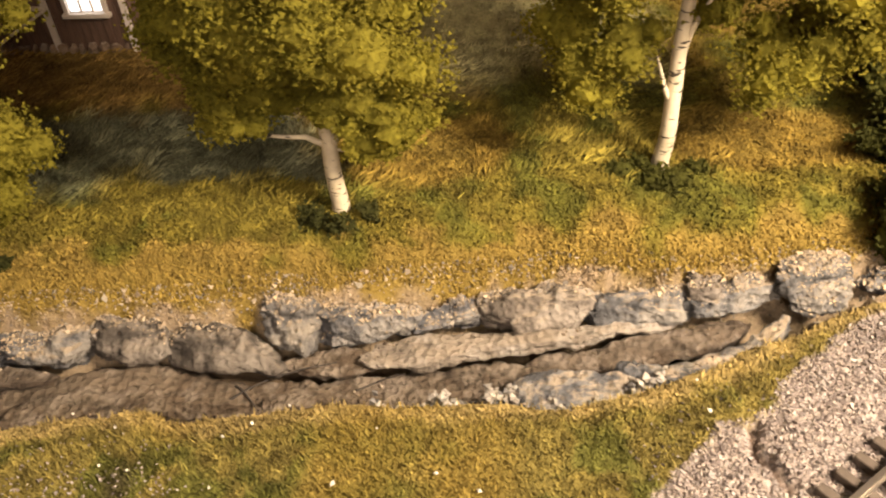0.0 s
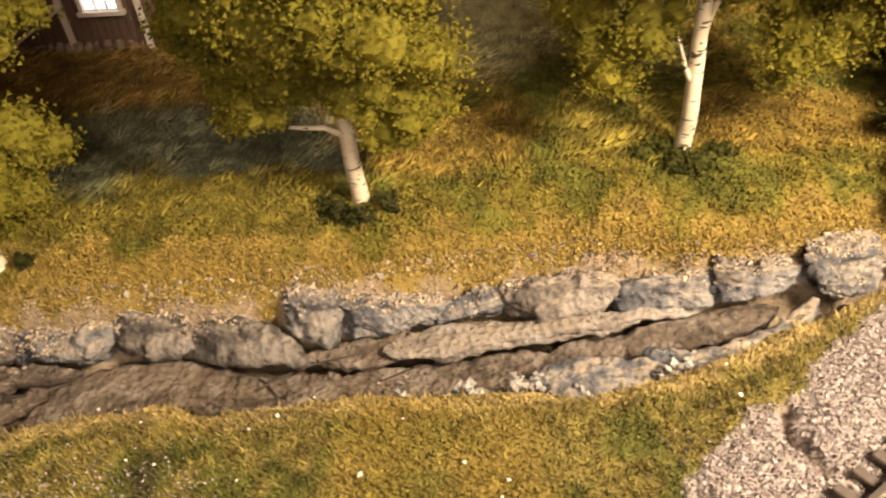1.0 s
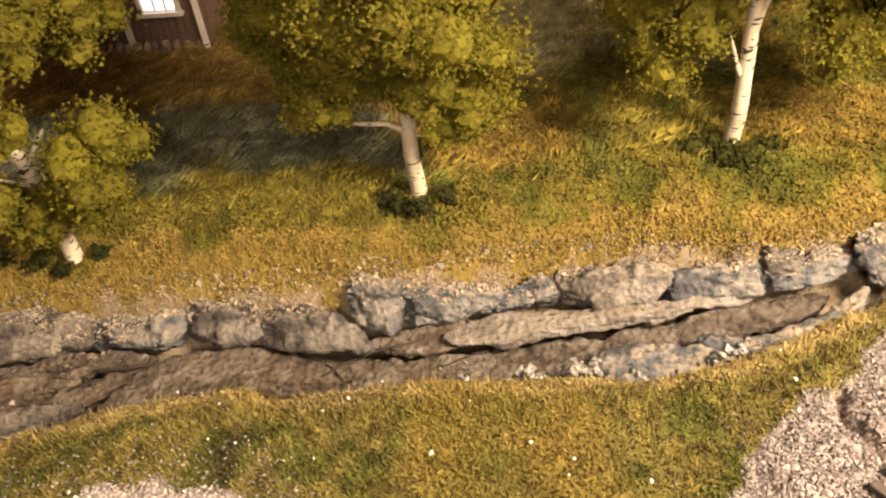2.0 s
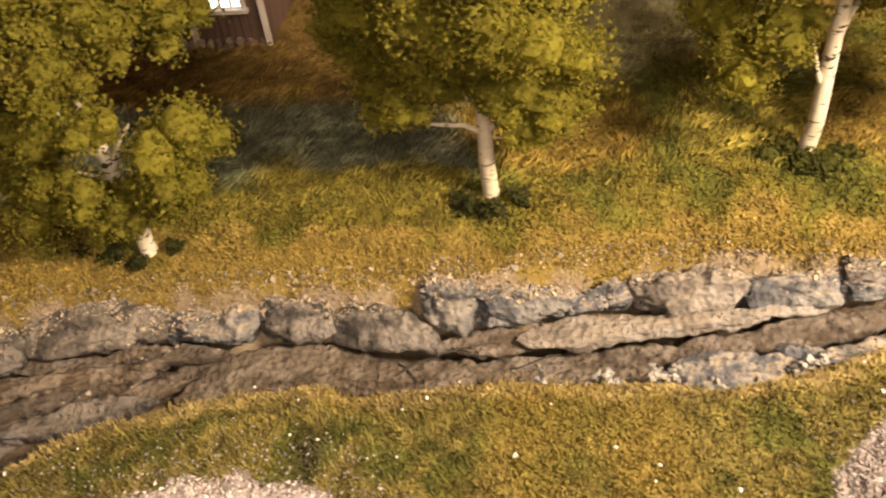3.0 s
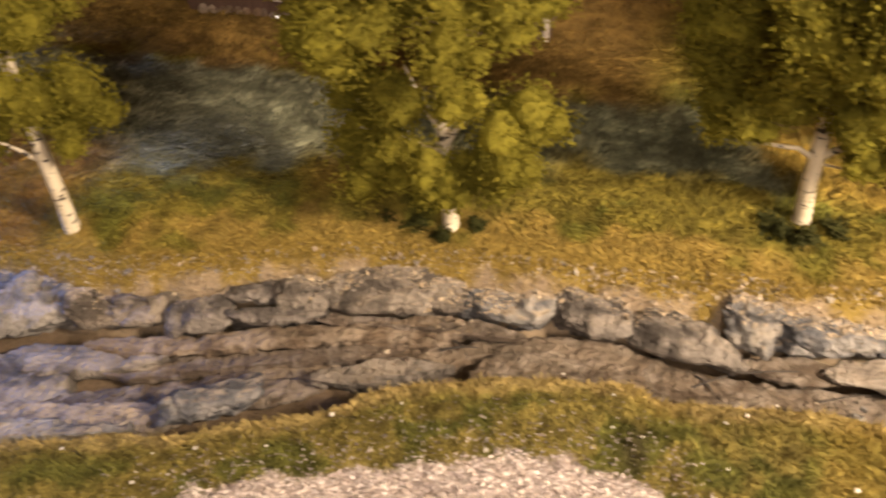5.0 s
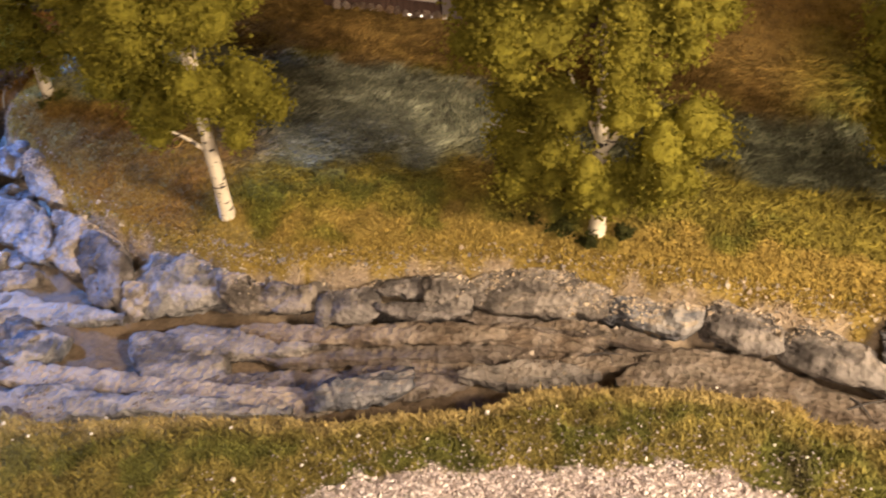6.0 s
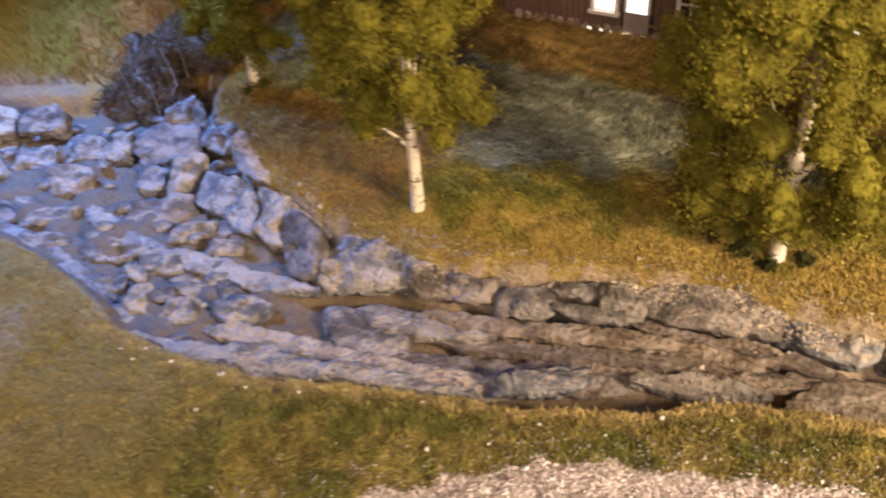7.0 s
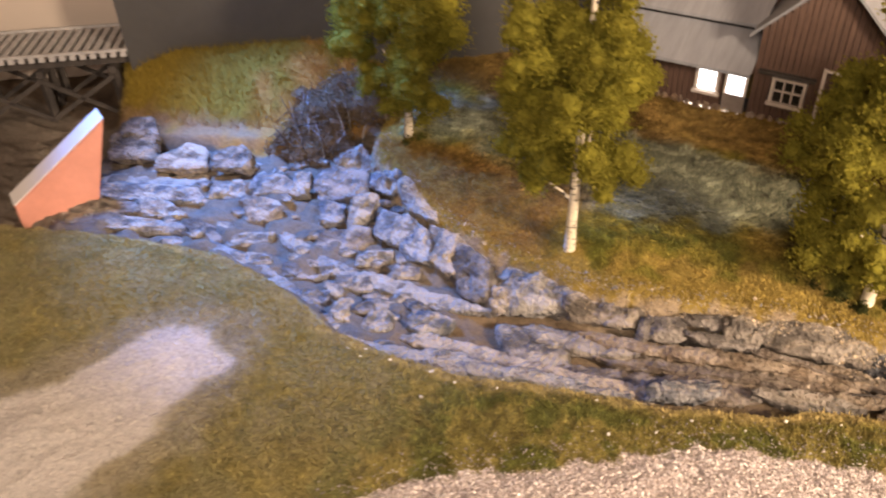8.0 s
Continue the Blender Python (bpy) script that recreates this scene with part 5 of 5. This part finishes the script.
for n in range(26):
    foot = np.array((twig_dice.uniform(-0.35, 0.35), twig_dice.uniform(-0.05, 0.6), 0.05))
    bend = foot + (twig_dice.normal(0, 0.1), twig_dice.normal(0, 0.1), twig_dice.uniform(0.2, 0.35))
    tip = bend + (twig_dice.normal(0, 0.15), twig_dice.normal(0, 0.15), twig_dice.uniform(0.1, 0.32))
    v, f = limb([foot, bend, tip], 0.010, 0.003, n, 5)
    piece("twig", mesh_of("twig", v, f, True), TIMBER if n % 2 else DECK_WOOD, brush)
shrub("shrub", (-7.05, 3.02), [(0.1, 0.0, 0.0, 0.1), (0.25, 0.05, 0.0, 0.1)], 508, SHRUB_DARK, SHRUB_LIGHT, "small dark shrub at a birch's foot", "shrub")


# ---- track at the near bank ----
def track():
    way, across = Vector((0.788, 0.616, 0)), Vector((0.616, -0.788, 0))
    start = Vector((1.62, 1.505, 0)) + across * 0.142
    thing = blank("railway_track")
    tie = None
    for n in range(-22, 16):
        c = start + way * (0.119 * n + 0.05)
        if tie is None:
            tie = box(-0.022, 0.022, -0.26, 0.26, -0.025, 0.02, 0.004)
            ob = part("tie", tie, TIE_WOOD, thing)
        else:
            ob = piece("tie", ob.data, None, thing)
        ob.location = (c.x * U, c.y * U, 0.625 * U)
        ob.rotation_euler = (0, 0, math.atan2(way.y, way.x))
    for k in (-0.142, 0.142):
        a, b = start + way * -2.7 + across * k, start + way * 1.9 + across * k
        bm = beam((a.x, a.y, 0.685), (b.x, b.y, 0.685), 0.02, 0.012)
        for lo, hi, w in ((0.645, 0.652, 0.036), (0.652, 0.68, 0.008)):
            other = beam((a.x, a.y, (lo + hi) / 2), (b.x, b.y, (lo + hi) / 2), w, hi - lo)
            tmp = bpy.data.meshes.new("rail_web")
            other.to_mesh(tmp)
            other.free()
            bm.from_mesh(tmp)
        part("rail", bm, RAIL_STEEL, thing)
    tagged(thing, "model railway track with brown ties and nickel rails on ballast", "railway track")


track()


# ---- the farm building ----
def window(house, x0, x1, z0, z1, y, lit, across, up):
    w = part("window_frame", box(x0 - 0.03, x0, y - 0.03, y + 0.03, z0 - 0.03, z1 + 0.03), TRIM, house, "pale painted window frame")
    for a in ((x1, x1 + 0.03, z0 - 0.03, z1 + 0.03), (x0, x1, z1, z1 + 0.03)):
        part("casing", box(a[0], a[1], y - 0.03, y + 0.03, a[2], a[3]), TRIM, w)
    part("sill", box(x0 - 0.045, x1 + 0.045, y - 0.05, y + 0.03, z0 - 0.032, z0 - 0.002), TRIM, w)
    part("pane", box(x0 - 0.002, x1 + 0.002, y + 0.012, y + 0.018, z0 - 0.002, z1 + 0.002), LIT_PANE if lit else PANE, w, "glowing white pane" if lit else "dark glass pane")
    for n in range(1, across):
        c = x0 + (x1 - x0) * n / across
        part("glazing_bar", box(c - 0.007, c + 0.007, y - 0.008, y + 0.010, z0, z1), TRIM, w)
    for n in range(1, up):
        c = z0 + (z1 - z0) * n / up
        part("glazing_bar", box(x0, x1, y - 0.006, y + 0.010, c - 0.007, c + 0.007), TRIM, w)


def farm_building():
    house = blank("farm_building", (0, 0, 0))
    y, z0 = 5.14, 0.66
    gable = lambda x: 1.68 + 0.98 * (0.595 - abs(x + 3.545))
    openings = [(-4.69, -4.50, 0.92, 1.17), (-4.42, -4.19, 0.73, 1.19), (-3.93, -3.66, 0.96, 1.19), (-2.80, -2.54, 1.03, 1.28)]
    x, step = -5.6, 0.058
    while x < -2.38:
        c = x + step / 2
        top = gable(c) if -4.14 < c < -2.95 else 1.27 if c < -4.14 else 1.5
        cuts = sorted((a, b) for l, r, a, b in openings if l - 0.02 < c < r + 0.02)
        lo = z0
        for a, b in [*cuts, (top, top)]:
            if a - lo > 0.02:
                part("board", box(x + 0.003, x + step - 0.003, y, y + 0.05, lo, a), SIDING, house)
            lo = b
        x += step
    # black sheet standing in for the darkness behind the board gaps
    part("board_gap_shade", box(-5.6, -2.38, y + 0.045, y + 0.06, z0, 0.9), DARK, house)
    part("rear_wall", box(-5.6, -2.38, 6.5, 6.56, z0, 1.95), SIDING, house)
    part("end_wall", box(-2.44, -2.38, y + 0.06, 6.5, z0, 1.5), SIDING, house)
    part("end_wall", box(-5.66, -5.6, y + 0.06, 6.5, z0, 1.27), SIDING, house)
    part("gable_side", box(-4.15, -4.11, y + 0.06, 6.5, z0, 1.68), SIDING, house)

    def slope(name, a, b, c, d, thick=0.035):
        bm = bmesh.new()
        low = [bm.verts.new(p) for p in (a, b, c, d)]
        high = [bm.verts.new((p[0], p[1], p[2] + thick)) for p in (a, b, c, d)]
        bm.faces.new(low), bm.faces.new(high)
        for k in range(4):
            bm.faces.new((low[k], low[(k + 1) % 4], high[(k + 1) % 4], high[k]))
        return part(name, bm, ROOF, house, "pale grey sheet roof")

    slope("porch_roof", (-5.75, 4.98, 1.21), (-4.15, 4.98, 1.21), (-4.15, 5.42, 1.50), (-5.75, 5.42, 1.50))
    # black sheet painted as the shade in the gap between the roofs
    part("roof_gap_shade", box(-5.7, -4.15, 5.43, 5.47, 1.45, 1.60), DARK, house)
    slope("roof", (-5.75, 5.36, 1.58), (-4.20, 5.36, 1.58), (-4.20, 6.6, 2.25), (-5.75, 6.6, 2.25))
    slope("gable_roof", (-4.24, 5.04, 1.60), (-3.545, 5.04, 2.28), (-3.545, 6.6, 2.28), (-4.24, 6.6, 1.60))
    slope("gable_roof", (-3.545, 5.04, 2.28), (-2.85, 5.04, 1.60), (-2.85, 6.6, 1.60), (-3.545, 6.6, 2.28))
    slope("wing_roof", (-2.93, 5.02, 1.46), (-2.28, 5.02, 1.46), (-2.28, 5.9, 1.95), (-2.93, 5.9, 1.95))
    part("awning", box(-4.10, -3.56, y - 0.07, y, 1.245, 1.275), TIMBER, house)
    window(house, -4.69, -4.50, 0.92, 1.17, y, True, 1, 1)
    window(house, -3.93, -3.66, 0.96, 1.19, y, False, 3, 2)
    window(house, -2.80, -2.54, 1.03, 1.28, y, True, 3, 2)
    door = part("door", box(-4.42, -4.19, y, y + 0.03, 0.70, 0.93), plain_material("grey_door_paint", (0.24, 0.20, 0.17), 0.6, 0.15), house, "grey painted door with a glowing pane")
    for a in ((-4.42, -4.395, 0.93, 1.19), (-4.215, -4.19, 0.93, 1.19), (-4.395, -4.215, 1.17, 1.19)):
        part("door_rail", box(a[0], a[1], y, y + 0.03, a[2], a[3]), TRIM, door)
    part("pane", box(-4.397, -4.213, y + 0.012, y + 0.018, 0.928, 1.172), LIT_PANE, door, "glowing white pane")
    part("light_gap", box(-4.80, -4.15, y - 0.012, y - 0.004, 0.725, 0.742), LEAK, house, "light leaking under the wall")
    for a, b, w in (((-2.97, y - 0.02, 0.70), (-2.97, y - 0.02, 1.68), 0.045), ((-2.385, y - 0.02, 0.70), (-2.385, y - 0.02, 1.48), 0.045), ((-3.50, y - 0.02, 0.74), (-3.50, y - 0.02, 1.40), 0.03),
                    ((-3.50, y - 0.022, 1.07), (-2.97, y - 0.022, 1.07), 0.032), ((-3.47, y - 0.024, 0.77), (-2.99, y - 0.024, 1.05), 0.03), ((-3.50, y - 0.022, 1.38), (-2.97, y - 0.022, 1.38), 0.032)):
        part("trim_board", beam(a, b, w, 0.02), TRIM, house, "pale trim board")
    r = rng(77)
    x = -5.5
    while x < -2.45:
        w = r.uniform(0.06, 0.12)
        if not -4.45 < x < -4.17:
            verts, faces = stone_points(w / 2, 0.05, 0.05, 700 + int(x * 50), 2, 3, 1.0)
            piece("foundation_stone", mesh_of("foundation_stone", verts + (x + w / 2, y - 0.01, 0.75), faces, True), FOUNDATION, house)
        x += w
    tagged(house, "red-brown board farm building with lit windows and grey roofs", "building")


farm_building()


# ---- trestle, board and foam block beyond the pool ----
def trestle():
    thing = blank("timber_trestle")
    way, across = Vector((0.755, 0.655, 0)), Vector((-0.655, 0.755, 0))
    corner = Vector((-10.50, 2.38, 0))
    ob = None
    for n in range(26):
        c = corner - way * (0.05 + 0.115 * n) + across * 0.46
        if ob is None:
            ob = part("tie", box(-0.034, 0.034, -0.46, 0.46, 1.06, 1.12, 0.005), DECK_WOOD, thing)
        else:
            ob = piece("tie", ob.data, None, thing)
        ob.location = (c.x * U, c.y * U, 0)
        ob.rotation_euler = (0, 0, math.atan2(way.y, way.x))
    for k in (0.16, 0.56):
        a, b = corner - way * 2.8 + across * k, corner + across * k
        part("stringer", beam((a.x, a.y, 1.0), (b.x, b.y, 1.0), 0.09, 0.11), TIMBER, thing)
    for k in (0.03, 0.89):
        a, b = corner - way * 2.8 + across * k, corner + across * k
        part("guard_timber", beam((a.x, a.y, 1.135), (b.x, b.y, 1.135), 0.03, 0.03), DECK_WOOD, thing)
    for n, s in enumerate((0.22, 1.05, 1.9, 2.7)):
        c = corner - way * s
        part("bent_cap", beam(c + across * 0.0 + Vector((0, 0, 0.91)), c + across * 0.72 + Vector((0, 0, 0.91)), 0.08, 0.08), TIMBER, thing)
        for k in (0.06, 0.36, 0.66):
            p = c + across * k
            part("post", beam((p.x, p.y, 0.15), (p.x, p.y, 0.88), 0.075, 0.075), TIMBER, thing)
        for k, m in ((0.02, 0.70), (0.70, 0.02)):
            p, q = c + across * k - way * 0.05, c + across * m - way * 0.05
            part("cross_brace", beam((p.x, p.y, 0.3), (q.x, q.y, 0.84), 0.03, 0.045), TIMBER, thing)
        if n < 3:
            for k in (0.0, 0.72):
                p, q = c + across * k, corner - way * (s + 0.84) + across * k
                part("sway_brace", beam((p.x, p.y, 0.34), (q.x, q.y, 0.84), 0.03, 0.05), TIMBER, thing)
                part("sway_brace", beam((p.x, p.y, 0.84), (q.x, q.y, 0.34), 0.03, 0.05), TIMBER, thing)
    tagged(thing, "dark timber trestle with a grey tie deck", "railway trestle")


trestle()


def backing_board():
    bm = bmesh.new()
    way, across = Vector((0.755, 0.655, 0)), Vector((-0.655, 0.755, 0))
    a = Vector((-10.52, 2.40, 0))
    quad = [a, a + way * 6.0, a + way * 6.0 + across * 0.1, a + across * 0.1]
    low, high = [bm.verts.new((p.x, p.y, 0.6)) for p in quad], [bm.verts.new((p.x, p.y, 2.7)) for p in quad]
    bm.faces.new(low), bm.faces.new(high)
    for k in range(4):
        bm.faces.new((low[k], low[(k + 1) % 4], high[(k + 1) % 4], high[k]))
    tagged(part("backing_board", bm, PANEL), "plain dark grey board standing behind the mound", "board")


backing_board()


def backdrop():
    way, across = Vector((0.755, 0.655, 0)), Vector((-0.655, 0.755, 0))
    a = Vector((-10.5, 2.4, 0)) + across * 1.25
    b, c = a - way * 6, a + across * 0.08 - way * 6
    bm = bmesh.new()
    quad = [a, b, c, a + across * 0.08]
    low, high = [bm.verts.new((p.x, p.y, 0.2)) for p in quad], [bm.verts.new((p.x, p.y, 5.0)) for p in quad]
    bm.faces.new(low), bm.faces.new(high)
    for k in range(4):
        bm.faces.new((low[k], low[(k + 1) % 4], high[(k + 1) % 4], high[k]))
    tagged(part("backdrop_board", bm, WALL_PAINT), "plain beige board behind the trestle", "board")


backdrop()


def foam_block():
    """A wedge of foam board on edge, higher at its far end."""
    bm = bmesh.new()
    near = [(-9.50, 0.13), (-9.74, 0.23)]
    far = [(-9.02, 0.74), (-9.26, 0.84)]
    pts = [bm.verts.new((x, y, 0.28)) for x, y in near] + [bm.verts.new((x, y, 0.58)) for x, y in near]
    pts += [bm.verts.new((x - 0.1, y - 0.04, 0.28)) for x, y in far] + [bm.verts.new((x - 0.02, y + 0.28, 1.24)) for x, y in far]
    for face in ((0, 1, 3, 2), (4, 5, 7, 6), (0, 4, 6, 2), (1, 5, 7, 3), (2, 3, 7, 6), (0, 1, 5, 4)):
        bm.faces.new([pts[k] for k in face])
    bmesh.ops.recalc_face_normals(bm, faces=bm.faces)
    bmesh.ops.bevel(bm, geom=list(bm.edges), offset=0.012, segments=2, affect="EDGES")
    block = tagged(part("foam_block", bm, PINK), "sloping block of pink foam board beside the pool", "foam block")
    # thin white strip added as the lamplit look of the sloping top
    bm = bmesh.new()
    top = [(near[0][0], near[0][1], 0.584), (near[1][0], near[1][1], 0.584), (far[1][0] - 0.02, far[1][1] + 0.28, 1.244), (far[0][0] - 0.02, far[0][1] + 0.28, 1.244)]
    low, high = [bm.verts.new(p) for p in top], [bm.verts.new((x, y - 0.006, z + 0.012)) for x, y, z in top]
    bm.faces.new(low), bm.faces.new(high)
    for k in range(4):
        bm.faces.new((low[k], low[(k + 1) % 4], high[(k + 1) % 4], high[k]))
    part("lit_top", bm, LIT_FOAM, block, "thin white strip painted as lamplight on the foam's upper edge")


foam_block()


# ---- sticks caught in the stream bed ----
def stick(a, b, width, seed):
    mid = [(a[k] + b[k]) / 2 for k in range(3)]
    mid[2] += 0.015
    v, f = limb([a, mid, b], width, width * 0.4, seed, 6)
    tagged(piece("stick", mesh_of("stick", v, f, True), TIMBER), "thin dark stick lying across the stream ledges", "stick", "sticks in the stream")


stick((-1.06, 2.21, 0.262), (-0.86, 2.33, 0.30), 0.009, 1)
stick((-1.02, 2.30, 0.285), (-0.90, 2.19, 0.262), 0.008, 2)
stick((-0.80, 2.36, 0.305), (-0.52, 2.41, 0.345), 0.006, 3)
stick((-0.42, 2.30, 0.262), (-0.18, 2.38, 0.295), 0.006, 4)
stick((-2.36, 2.12, 0.305), (-2.16, 2.17, 0.33), 0.009, 5)
stick((-2.30, 2.20, 0.315), (-2.20, 2.10, 0.32), 0.007, 6)
